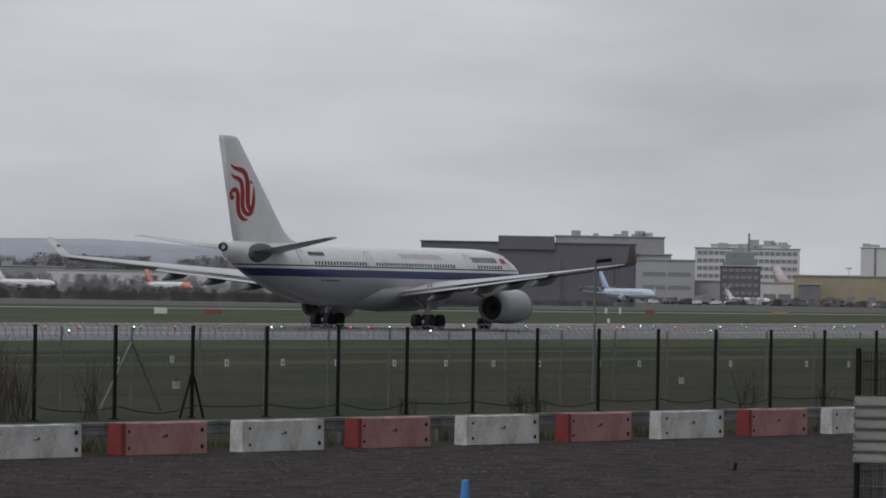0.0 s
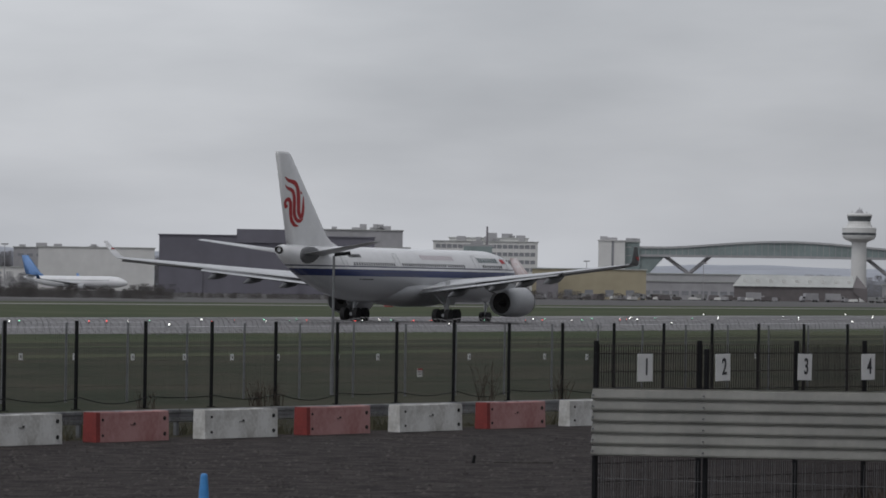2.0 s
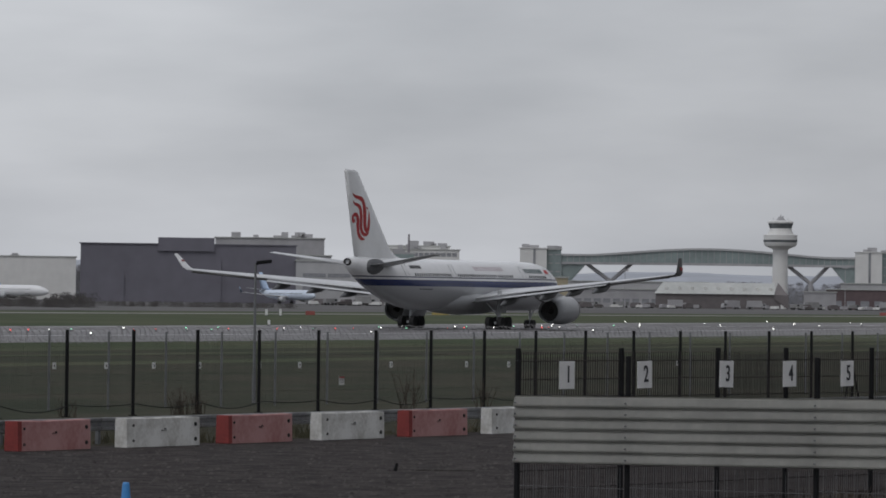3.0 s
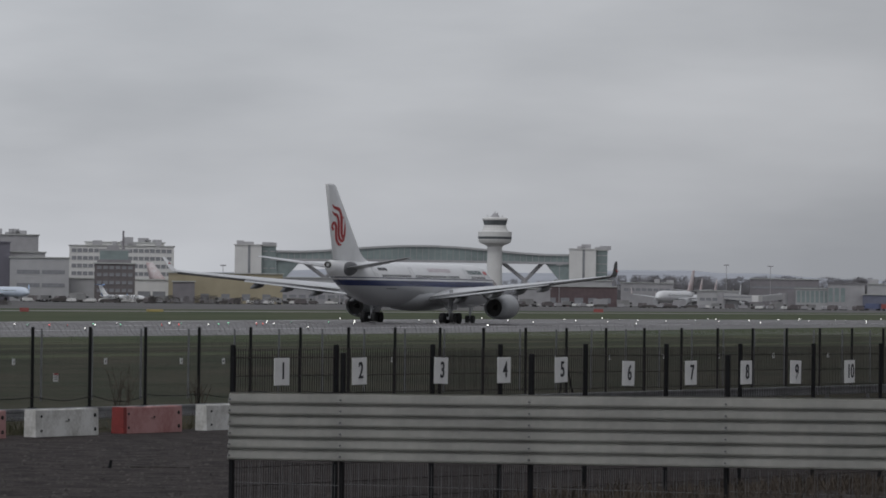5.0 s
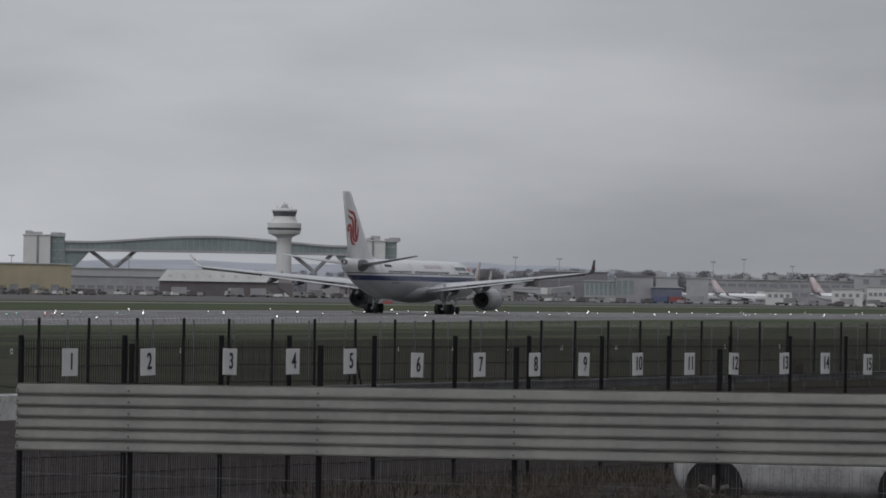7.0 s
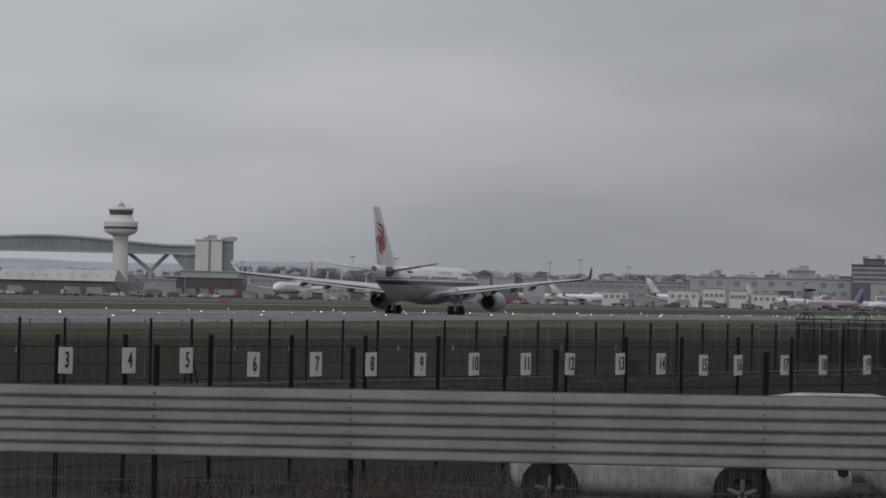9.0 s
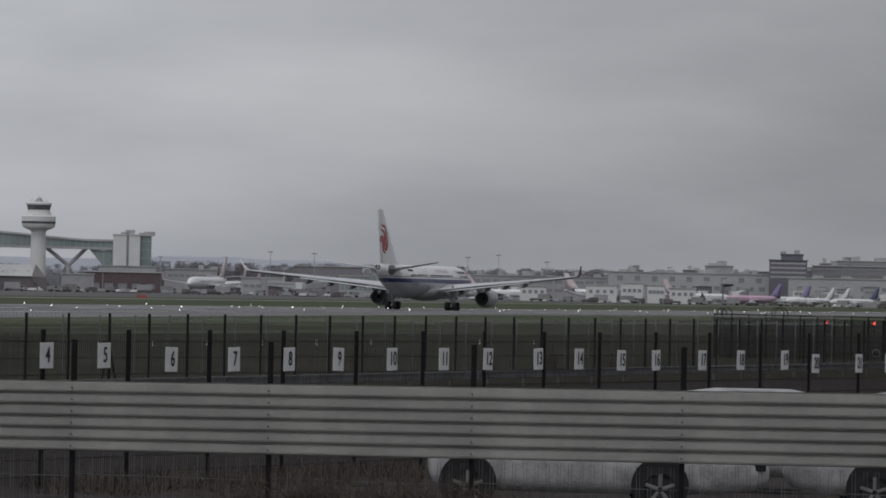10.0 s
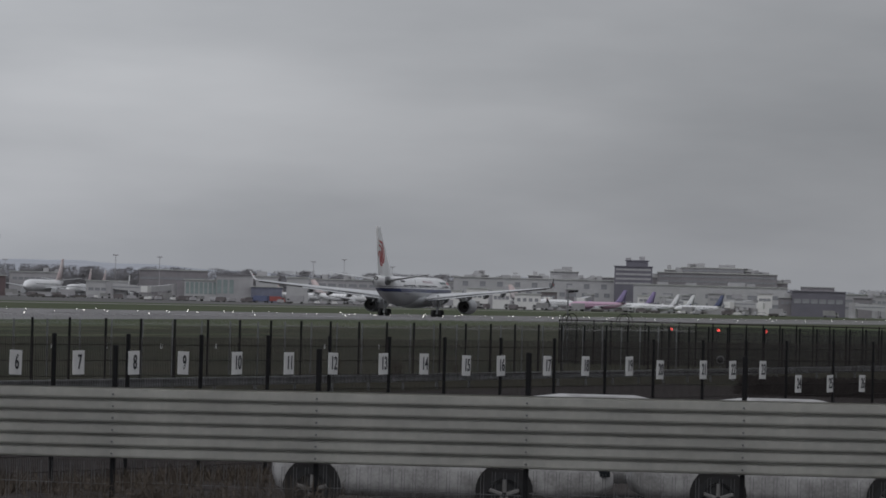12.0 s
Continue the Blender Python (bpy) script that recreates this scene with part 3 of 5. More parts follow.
# ---- perimeter fences ----
def panel_mesh(name, w, h, z0, nv, nh, r, material):
    bm = bmesh.new()
    for i in range(nv):
        x = w * (i + 0.5) / nv
        box(bm, x - r, x + r, -r, r, z0, z0 + h)
    for i in range(nh):
        z = z0 + h * (i + 0.5) / nh
        box(bm, 0, w, -r * 1.4, r * 1.4, z - r * 1.4, z + r * 1.4)
    return mesh_of(name, bm, material)


def perimeter_fence():
    f = thing("perimeter_fence", FENCE.at(0), "black steel perimeter fence of mesh panels between posts", "fence")
    bm = bmesh.new()
    box(bm, -0.038, 0.038, -0.038, 0.038, 0, 2.42, 0.008)
    box(bm, -0.09, 0.09, -0.09, 0.09, 0, 0.03)
    post = mesh_of("post", bm, POST)
    mesh = panel_mesh("mesh_panel", 3.16, 2.1, 0.1, 32, 6, 0.0012, WIRE)
    s0 = FENCE.meets(-1.17)
    for k in range(-7, 60):
        share("post", post, f, pose(s0 + 3.2 * k, 0, 0))
        share("mesh_panel", mesh, f, pose(s0 + 3.2 * k + 0.02, 0, 0))
    # the braced straining post
    for x, b in ((s0 - 6.4, 1), (s0 + 51.2, 1)):
        for d in (-1, 1):
            bm = bmesh.new()
            rod(bm, (x, 0, 1.25), (x + d * 0.4, -0.08 * d, 0), 0.035)
            part("brace", bm, POST, f)


def coil_fence():
    f = thing("security_fence", COILS.at(0), "galvanised mesh security fence topped with coiled razor wire", "fence")
    bm = bmesh.new()
    rod(bm, (0, 0, 0), (0, 0, 2.3), 0.035)
    post = mesh_of("post", bm, GALV)
    mesh = panel_mesh("mesh_panel", 3.0, 1.95, 0.05, 32, 7, 0.0013, WIRE)
    # one length of coil: a helix of flat wire with barbs
    bm = bmesh.new()
    turns, per, r = 10, 12, 0.21
    last = None
    for i in range(turns * per + 1):
        a = 2 * math.pi * i / per
        jig = 0.03 * math.sin(i * 1.7)
        p = Vector((3.0 * i / (turns * per), (r + jig) * math.cos(a), 2.2 + (r + jig) * math.sin(a)))
        v = [bm.verts.new(p), bm.verts.new(p + Vector((0.017, 0, 0.014)))]
        if last:
            bm.faces.new((last[0], v[0], v[1], last[1]))
        last = v
    coil = mesh_of("razor_coil", bm, COIL)
    s0 = COILS.meets(-4.32)
    for k in range(-6, 52):
        share("post", post, f, pose(s0 + 3.0 * k, 0, 0))
        share("mesh_panel", mesh, f, pose(s0 + 3.0 * k, 0, 0))
        share("razor_coil", coil, f, pose(s0 + 3.0 * k, 0, 0.03 * math.sin(k * 2.3) + 0.11 * ease(k, 5, 14)))
    for d in (-1, 1):
        bm = bmesh.new()
        x = s0 + 3.0
        rod(bm, (x, 0, 1.9), (x + d * 1.35, 0, 0), 0.035)
        part("brace", bm, GALV, f)
    # small numbered plates on the fence
    def plate(m, w, h, red):
        p = thing("notice_plate", m, "small white warning notice with red heading on the fence" if red else "small white square plate on the fence", "sign", "plates on the security fence")
        b2 = bmesh.new()
        box(b2, -w / 2, w / 2, -0.006, 0.006, -h / 2, h / 2, 0.004)
        part("board", b2, SIGN_W, p)
        b2 = bmesh.new()
        if red:
            box(b2, -w / 2, w / 2, -0.012, -0.007, h * 0.32, h * 0.5)
            part("heading", b2, SIGN_R, p)
            b2 = bmesh.new()
            for i in range(3):
                box(b2, -w * 0.4, w * 0.35, -0.012, -0.007, h * (0.15 - 0.2 * i), h * (0.21 - 0.2 * i))
            part("print", b2, INK, p)
        else:
            box(b2, -w * 0.12, w * 0.12, -0.012, -0.007, -h * 0.22, h * 0.22)
            part("print", b2, INK, p)
        return p
    one = None
    for az, z in [(-3.7, 1.6), (-3.08, 1.62), (-2.46, 1.52), (-1.82, 1.53), (-1.21, 1.52), (-0.55, 1.5), (0.04, 1.49), (0.58, 1.48), (1.1, 1.47), (1.78, 1.47), (2.24, 1.46), (3.28, 1.45), (4.14, 1.44), (4.62, 1.42)] + [(5.3 + 0.62 * i, 1.42) for i in range(14)]:
        m = COILS.at(COILS.meets(az), z - 0.2) @ pose(0, -0.06, 0)
        if one:
            copy_thing(one, m)
        else:
            one = plate(m, 0.17, 0.19, False)
    for az, z in ((-3.03, 0.95), (2.72, 0.95)):
        plate(COILS.at(COILS.meets(az), z - 0.2) @ pose(0, -0.06, 0), 0.29, 0.26, True)


# ---- the bays: dark fence with number boards, and the sheet screen before it ----
def bay_fence():
    s0 = BAYS.meets(4.745)
    f = thing("bay_fence", BAYS.at(s0), "black steel mesh fence along the parking bays", "fence")
    bm = bmesh.new()
    box(bm, -0.032, 0.032, -0.032, 0.032, 0, 2.68, 0.008)
    post = mesh_of("post", bm, POST)
    mesh = panel_mesh("mesh_panel", 2.9, 2.54, 0.08, 42, 9, 0.0049, WIRE)
    bearings = [4.745, 5.92, 7.02, 7.79, 8.76, 9.68, 10.52, 11.35, 12.11, 12.81, 13.49, 14.12, 14.76, 15.37, 15.95, 16.5, 17.06, 17.55, 18.01, 18.54, 18.99, 19.45]
    run = [BAYS.meets(b) - s0 for b in bearings]
    for k, s in enumerate(run):
        share("post", post, f, pose(s, 0, 0))
        if k + 1 < len(run):
            share("mesh_panel", mesh, f, pose(s + 0.05, 0, 0) @ Matrix.Diagonal(((run[k + 1] - s - 0.1) / 2.9, 1, 1, 1)))


def digits(text, size):
    cu = bpy.data.curves.new("digits", "FONT")
    cu.body, cu.size, cu.align_x, cu.align_y, cu.extrude = text, size, "CENTER", "CENTER", 0.004
    cu.offset = 0.004
    tmp = bpy.data.objects.new("digits", cu)
    scene.collection.objects.link(tmp)
    me = bpy.data.meshes.new_from_object(tmp.evaluated_get(bpy.context.evaluated_depsgraph_get()))
    bpy.data.objects.remove(tmp)
    for v in me.vertices:
        v.co.x *= 0.8
    me.materials.clear()
    me.materials.append(INK)
    return me


def bay_boards():
    s0 = BAYS.meets(5.247)
    steps = [0, 1.04, 2.19, 3.12, 4, 5.08, 6.13, 7.1, 8, 9.02, 10.05, 10.96, 12.04, 12.95, 13.93, 14.76, 15.91, 16.9, 18.08, 18.94, 20.19, 21.07, 22, 23.15, 24.2, 25.3]
    for i in range(26):
        z = 2.22 - 0.005 * i + (0.04 if i < 5 else -0.03 if i < 14 else -0.06 if i < 19 else -0.14 if i < 23 else -0.48)
        m = BAYS.at(s0 + 2.19 * steps[i], z) @ pose(0, -0.09, 0, 0, 1.5 * math.sin(i * 4.1), 0)
        b = thing("bay_number_board", m, "white board with black bay number %d on the dark fence" % (i + 1), "sign", "bay number boards")
        bm = bmesh.new()
        box(bm, -0.215, 0.215, -0.006, 0.006, -0.215, 0.215, 0.004)
        part("board", bm, SIGN_W, b)
        ob = new("number", digits(str(i + 1), 0.37))
        ob.parent, ob.matrix_basis = b, pose(0.03, -0.012, 0, 90, 0, 0)


def twin_wire_panel(w, h, n):
    """Mesh with its upright wires in pairs."""
    bm = bmesh.new()
    for i in range(n):
        x = w * (i + 0.5) / n
        for d in (-0.022, 0.022):
            box(bm, x + d - 0.0024, x + d + 0.0024, -0.003, 0.003, 0.1, 0.1 + h)
    for z in (0.3, 0.75):
        box(bm, 0, w, -0.004, 0.004, z - 0.004, z + 0.004)
    return mesh_of("mesh_panel", bm, PALE_WIRE)


def screen():
    s0, s1 = SCREEN.meets(4.745), SCREEN.meets(6.0)
    f = thing("sheet_screen", SCREEN.at(s0), "grey corrugated sheet screen on black posts and mesh", "fence")
    edges = [0.0] + [s1 - s0 + 3.0 * k for k in range(8)]
    rise = 0.0118
    for i, (a, b) in enumerate(zip(edges, edges[1:])):
        w = b - a
        bm = bmesh.new()
        prof = []
        n, h = 6, 0.97
        for j in range(n):
            z = h * j / n
            d = h / n
            prof += [(0.0, z), (-0.05, z + d * 0.08), (-0.054, z + d * 0.22), (-0.022, z + d * 0.8), (0.0, z + d * 0.9)]
        prof.append((-0.01, h))
        rows = []
        for x in (0.0, w + 0.02):
            rows.append([bm.verts.new((x, y - 0.07 - (0.004 if i % 2 else 0), z + 1.075 + rise * (a + x))) for y, z in prof])
        for j in range(len(prof) - 1):
            bm.faces.new((rows[0][j], rows[1][j], rows[1][j + 1], rows[0][j + 1]))
        bmesh.ops.solidify(bm, geom=bm.faces[:], thickness=0.003)
        sheet = part("sheet", bm, SHEET, f, m=pose(a, 0, 0))
        for j in range(n):
            bm = bmesh.new()
            z = 1.075 + rise * a + 0.97 * (j + 0.4) / n
            rod(bm, (0.04, -0.13, z), (0.04, -0.155, z), 0.014, n=6)
            part("bolt", bm, GALV, sheet)
        bm = bmesh.new()
        box(bm, a - 0.03, a + 0.03, -0.03, 0.03, 0, 2.62 + rise * a if i else 2.55, 0.008)
        part("post", bm, POST, f)
        share("mesh_panel", twin_wire_panel(w - 0.1, 0.95, int(w * 6)), f, pose(a + 0.05, 0.0, rise * a))


def fence_cable():
    c = thing("cable", FENCE.at(FENCE.meets(-4.6)), "black cable sagging along the foot of the fence", "cable")
    bm = bmesh.new()
    rings = []
    for i in range(240):
        x = i * 0.2
        z = 0.34 - 0.2 * math.sin(math.pi * ((x / 3.2) % 1.0)) * (0.6 + 0.4 * math.sin(int(x / 3.2) * 2.1))
        rings.append([(x, -0.09 + 0.014 * math.cos(k * 1.2566), z + 0.014 * math.sin(k * 1.2566)) for k in range(5)])
    loft(bm, rings)
    part("run", bm, POST, c)


def traffic_cone():
    c = thing("bollard", pose(0.375, 71.4, 0.012), "blue plastic bollard standing on the gravel", "bollard")
    bm = bmesh.new()
    loft(bm, [[(r * math.cos(2 * math.pi * i / 16), r * math.sin(2 * math.pi * i / 16), z) for i in range(16)] for r, z in ((0.2, 0), (0.19, 0.06), (0.085, 0.08), (0.07, 0.5), (0.052, 0.72), (0.045, 0.75), (0.02, 0.76))])
    part("body", bm, BLUE_P, c)


# ---- parked cars behind the screen ----
def car(m, paint, label, L=4.9, H=1.76, W=1.9, wb=2.92, shift=0.0):
    c = thing("parked_car", m, label, "car", "parked cars")
    half = L / 2
    bm = bmesh.new()
    ends = [(-half, 0.6, 0.85, 0.6), (-half + 0.07, 0.42, 0.98, 0.8), (-half + 0.22, 0.34, 1.05, 0.92), (-half + 0.6, 0.3, 1.08, 1.0), (-0.6, 0.28, 1.08, 1.0), (1.0, 0.28, 1.06, 1.0), (half - 0.9, 0.3, 1.02, 0.98), (half - 0.25, 0.36, 0.9, 0.9), (half, 0.5, 0.74, 0.74)]
    loft(bm, [[(x, k * W / 2 * y, z0 + (z1 - z0) * z) for y, z in ((-0.92, 0), (-1, 0.25), (-1, 0.7), (-0.93, 1), (0.93, 1), (1, 0.7), (1, 0.25), (0.92, 0))] for x, z0, z1, k in ends])
    part("body", bm, paint, c)
    bm = bmesh.new()
    loft(bm, [[(x, k * W / 2 * y, z) for y, z in ((-0.93, 1.03), (-0.78, zt), (-0.4, zt + 0.05), (0.4, zt + 0.05), (0.78, zt), (0.93, 1.03))] for x, zt, k in
              ((-half + 0.1, 1.08, 0.95), (-half + 0.45, H - 0.14, 0.96), (-half + 1.2, H - 0.05, 1.0), (0.2, H - 0.05, 1.0), (0.75, H - 0.16, 0.98), (1.55, 1.05, 0.95))])
    cabin = part("cabin", bm, paint, c)
    for x0, x1 in ((-1.95, -1.0), (-0.9, 0.1), (0.2, 0.95)):
        for sd in (-1, 1):
            bm = bmesh.new()
            lo, hi = 0.945 * W / 2 + 0.006, 0.83 * W / 2 + 0.012
            tx = x1 - (0.42 if x1 > 0.5 else 0)
            vs = [bm.verts.new(p) for p in ((x0, sd * lo, 1.1), (x1, sd * lo, 1.1), (tx, sd * hi, H - 0.24), (x0, sd * hi, H - 0.24))]
            bm.faces.new(vs)
            part("side_window", bm, GLASS_D, cabin)
    for sd in (-1, 1):
        bm = bmesh.new()
        box(bm, -half + 0.08, -half + 0.2, sd * 0.74 - 0.1, sd * 0.74 + 0.1, 1.0, 1.2, 0.02)
        part("tail_light", bm, SIGN_R, c)
        bm = bmesh.new()
        box(bm, half - 0.3, half - 0.06, sd * 0.72 - 0.13, sd * 0.72 + 0.13, 0.68, 0.8, 0.02)
        part("headlight", bm, GLASS_D, c)
    for x in (shift - wb / 2, shift + wb / 2):
        for sd in (-1, 1):
            y = sd * (W / 2 - 0.12)
            bm = bmesh.new()
            rod(bm, (x, y - 0.13, 0.42), (x, y + 0.145 * sd, 0.42), 0.46, n=28)
            arch = part("wheel_arch", bm, HOLE, c, "dark wheel arch")
            bm = bmesh.new()
            rod(bm, (x, y - 0.11, 0.36), (x, y + 0.16 * sd, 0.36), 0.36, n=28)
            tyre = part("wheel", bm, RUBBER, c, "black tyre on an alloy rim")
            bm = bmesh.new()
            yo = y + 0.165 * sd
            for k in range(5):
                a = 2 * math.pi * k / 5 + math.pi / 2
                rod(bm, (x + 0.04 * math.cos(a), yo, 0.36 + 0.04 * math.sin(a)), (x + 0.25 * math.cos(a), yo, 0.36 + 0.25 * math.sin(a)), 0.035, n=6)
            loft(bm, [[(x + r * math.cos(2 * math.pi * i / 24), yo + d, 0.36 + r * math.sin(2 * math.pi * i / 24)) for i in range(24)] for r, d in ((0.265, -0.02), (0.265, 0.012), (0.235, 0.012), (0.235, -0.02))], caps=False)
            part("rim", bm, ALLOY, tyre, "five-spoke alloy rim")
    return c


def cars():
    p = polar(14.12, 81.0)
    car(pose(p.x, p.y, 0.012, 0, 0, -12), CAR_W, "white estate car parked behind the sheet screen", 5.45, 1.78, 1.92, 3.06, -0.56)
    p = polar(17.96, 82.0)
    car(pose(p.x, p.y, 0.012, 0, 0, -12), CAR_W, "white car parked nose to tail behind the screen", 4.9, 1.7, 1.9, 2.85, 0.35)
    p = polar(16.2, 90.0)
    car(pose(p.x, p.y, 0.012, 0, 0, -10), CAR_W, "white car whose roof shows above the screen", 4.7, 1.82, 1.9, 2.8)
    p = polar(18.25, 92.0)
    car(pose(p.x, p.y, 0.012, 0, 0, -10), CAR_W, "white car seen beyond the parking screen", 4.6, 1.8, 1.9, 2.8)


# ---- lamp columns ----
def lamp_column(m, h, arm):
    c = thing("lamp_column", m, "dark grey lamp column with a flat lamp head", "street lamp", "lamp columns")
    bm = bmesh.new()
    rod(bm, (0, 0, 0), (0, 0, 1.0), 0.07, n=10)
    rod(bm, (0, 0, 1.0), (0, 0, h), 0.05, 0.04, n=10)
    part("pole", bm, GALV if arm > 0.5 else POST, c)
    bm = bmesh.new()
    rod(bm, (0, 0, h), (arm * 0.3, 0, h + 0.03), 0.03)
    part("arm", bm, POST, c)
    bm = bmesh.new()
    box(bm, 0.02, arm, -0.13, 0.13, h - 0.02, h + 0.1, 0.03)
    for v in bm.verts:
        v.co.z += 0.06 * (v.co.x / arm)
    part("lamp_head", bm, POST, c, "flat dark lamp head")


def compound_fence():
    """A tall close-meshed fence that runs across beyond the lamp column."""
    a, b = polar(15.42, 285), polar(21.5, 300)
    u = (b - a).normalized()
    f = thing("compound_fence", pose(a.x, a.y, 0, 0, 0, math.degrees(math.atan2(u.y, u.x))), "close-meshed dark fence with grey posts and razor wire", "fence")
    bm = bmesh.new()
    rod(bm, (0, 0, 0), (0, 0, 2.55), 0.04)
    post = mesh_of("post", bm, POST)
    mesh = panel_mesh("mesh_panel", 2.12, 2.3, 0.05, 56, 8, 0.0085, COMPOUND_WIRE)
    bm = bmesh.new()
    rod(bm, (0, 0, 2.5), (2.12, 0, 2.5), 0.035)
    rail = mesh_of("top_rail", bm, WIRE)
    # loops of wire stand on the rail only near the gate
    bm = bmesh.new()
    for x, r in ((0.45, 0.3), (0.75, 0.34), (3.9, 0.4), (4.1, 0.42)):
        pts = [Vector((x + r * math.cos(k * 0.5236), 0.06 * math.sin(k), 2.55 + r * math.sin(k * 0.5236))) for k in range(13)]
        for a0, b0 in zip(pts, pts[1:]):
            rod(bm, a0, b0, 0.025, n=5)
    part("razor_coil", bm, WIRE, f)
    for k in range(16):
        share("post", post, f, pose(2.12 * k, 0, 0))
        share("post", post, f, pose(2.12 * k + 1.06, 0, 0))
        share("mesh_panel", mesh, f, pose(2.12 * k, 0, 0))
        share("top_rail", rail, f, pose(2.12 * k, 0, 0))
    p = polar(17.26, 250)
    t = thing("round_sign", pose(p.x, p.y, 0, 0, 0, -17.3), "round grey road sign on a thin post in the grass", "sign")
    bm = bmesh.new()
    rod(bm, (0, 0, 0), (0, 0, 0.55), 0.03)
    part("post", bm, GALV, t)
    for r0, r1, y, material, nm in ((0.0, 0.18, 0.0, INK, "face"), (0.15, 0.21, -0.03, GALV, "rim")):
        bm = bmesh.new()
        loft(bm, [[(r * math.cos(2 * math.pi * i / 20), y + d, 0.85 + r * math.sin(2 * math.pi * i / 20)) for i in range(20)] for r, d in ((max(r0, 0.01), 0.02), (r1, 0.02), (r1, -0.01), (max(r0, 0.01), -0.01))], caps=False)
        part(nm, bm, material, t)


def loose_bits():
    p = polar(3.93, 99.5)
    t = thing("plank", pose(p.x, p.y, 0.012, 0, 0, 4), "pale weathered plank lying on the gravel", "plank")
    bm = bmesh.new()
    box(bm, -0.6, 0.6, -0.04, 0.04, 0, 0.03, 0.006)
    part("board", bm, STONES, t)
    p = polar(3.36, 99.0)
    t = thing("stump", pose(p.x, p.y, 0.012), "small dark broken post stub on the gravel", "post")
    bm = bmesh.new()
    rod(bm, (0, 0, 0), (0.03, 0, 0.16), 0.04, 0.03)
    part("stub", bm, POST, t)
    t = thing("junction_box", BAYS.at(BAYS.meets(4.99), 1.9) @ pose(0, -0.1, 0), "small black junction box fixed to the bay fence", "box")
    bm = bmesh.new()
    box(bm, -0.16, 0.16, -0.05, 0.05, -0.06, 0.06, 0.012)
    part("case", bm, POST, t)
    # loose stones of the car park
    rnd = random.Random(3)
    bm = bmesh.new()
    for _ in range(7000):
        az, d = rnd.uniform(-5.5, 6.0), rnd.uniform(78, 118)
        c = polar(az, d)
        if c.dot(Vector((-math.cos(radians(32.5)), math.sin(radians(32.5)), 0))) > 59.0:
            continue
        r = rnd.choice((0.01, 0.012, 0.015, 0.02, 0.028, 0.04))
        ring_ = [bm.verts.new((c.x + r * 1.5 * math.cos(k * 1.571 + c.x), c.y + r * 1.5 * math.sin(k * 1.571 + c.x), 0.012)) for k in range(4)]
        top = bm.verts.new((c.x + r * 0.3, c.y, 0.012 + r))
        for k in range(4):
            bm.faces.new((ring_[k], ring_[(k + 1) % 4], top))
    tagged(part("stones", bm, STONES), "loose grey stones scattered over the gravel", "stones", kind="stuff")


barriers()
guard_rail()
perimeter_fence()
coil_fence()
bay_fence()
bay_boards()
screen()
traffic_cone()
fence_cable()
cars()
compound_fence()
loose_bits()
p = polar(1.74, 160)
lamp_column(pose(p.x, p.y, 0), 4.42, 0.52)
p = polar(15.51, 300)
lamp_column(pose(p.x, p.y, 0), 4.1, 0.6)


# ---- the far side of the airfield ----
# Distance haze is mixed into many of these far wall, window and tail colours.
HANGAR = mat("charcoal_cladding", (0.155, 0.15, 0.178), 0.6, scale=0.02, var=0.12)
PALE = mat("pale_cladding", (0.44, 0.44, 0.445), 0.6, scale=0.03, var=0.1)
RENDER_W = mat("white_render", (0.70, 0.695, 0.675), 0.7, scale=0.03, var=0.08)
STONE_G = mat("grey_concrete_wall", (0.38, 0.375, 0.385), 0.8, scale=0.03, var=0.15)
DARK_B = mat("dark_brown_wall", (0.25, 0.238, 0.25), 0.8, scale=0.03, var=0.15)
BRICK_B = mat("dark_brown_brickwork", (0.155, 0.14, 0.14), 0.8, scale=0.05, var=0.15)
OCHRE = mat("ochre_cladding", (0.41, 0.36, 0.25), 0.7, scale=0.03, var=0.1)
GLAZE = mat("green_glazing", (0.24, 0.29, 0.285), 0.3, scale=0.05, var=0.15)
WINDOW = mat("haze_paled_window", (0.26, 0.265, 0.28), 0.25, scale=0.1)
CAB_GLASS = mat("tinted_cab_glass", (0.11, 0.12, 0.125), 0.2, scale=0.3)
ROOF = mat("light_roof_sheet", (0.46, 0.47, 0.45), 0.6, scale=0.05, var=0.12)
# the hill's pale blue-grey has the distance haze painted in
FAR_HILL = mat("hill_with_painted_haze", (0.365, 0.385, 0.425), 1.0, scale=0.004, var=0.12)
# twig colour is paled to carry the haze before the far trees
FAR_TREE = mat("haze_paled_bare_trees", (0.27, 0.265, 0.278), 1.0, scale=0.02, var=0.12, gloss=0.0)
HEDGE = mat("dark_scrub", (0.118, 0.110, 0.107), 1.0, scale=0.03, var=0.22, gloss=0.0)
for m in (FAR_TREE, HEDGE):
    # twigs too fine to shade one by one take the light of the open sky
    up = m.node_tree.nodes.new("ShaderNodeCombineXYZ")
    up.inputs["Y"].default_value, up.inputs["Z"].default_value = -0.5, 0.87
    m.node_tree.links.new(up.outputs["Vector"], m.node_tree.nodes["Principled BSDF"].inputs["Normal"])
DARK_LEAF = mat("dark_brambles", (0.03, 0.026, 0.024), 1.0, scale=2.0, var=0.3, gloss=0.1)
PALE_BLUE = mat("pale_blue_paint", (0.42, 0.53, 0.70), 0.35, scale=0.2, var=0.05)
ICE_BLUE = mat("ice_blue_paint", (0.60, 0.67, 0.76), 0.35, scale=0.2, var=0.05)
SKY_BLUE = mat("bright_blue_paint", (0.16, 0.30, 0.58), 0.35, scale=0.2, var=0.05)
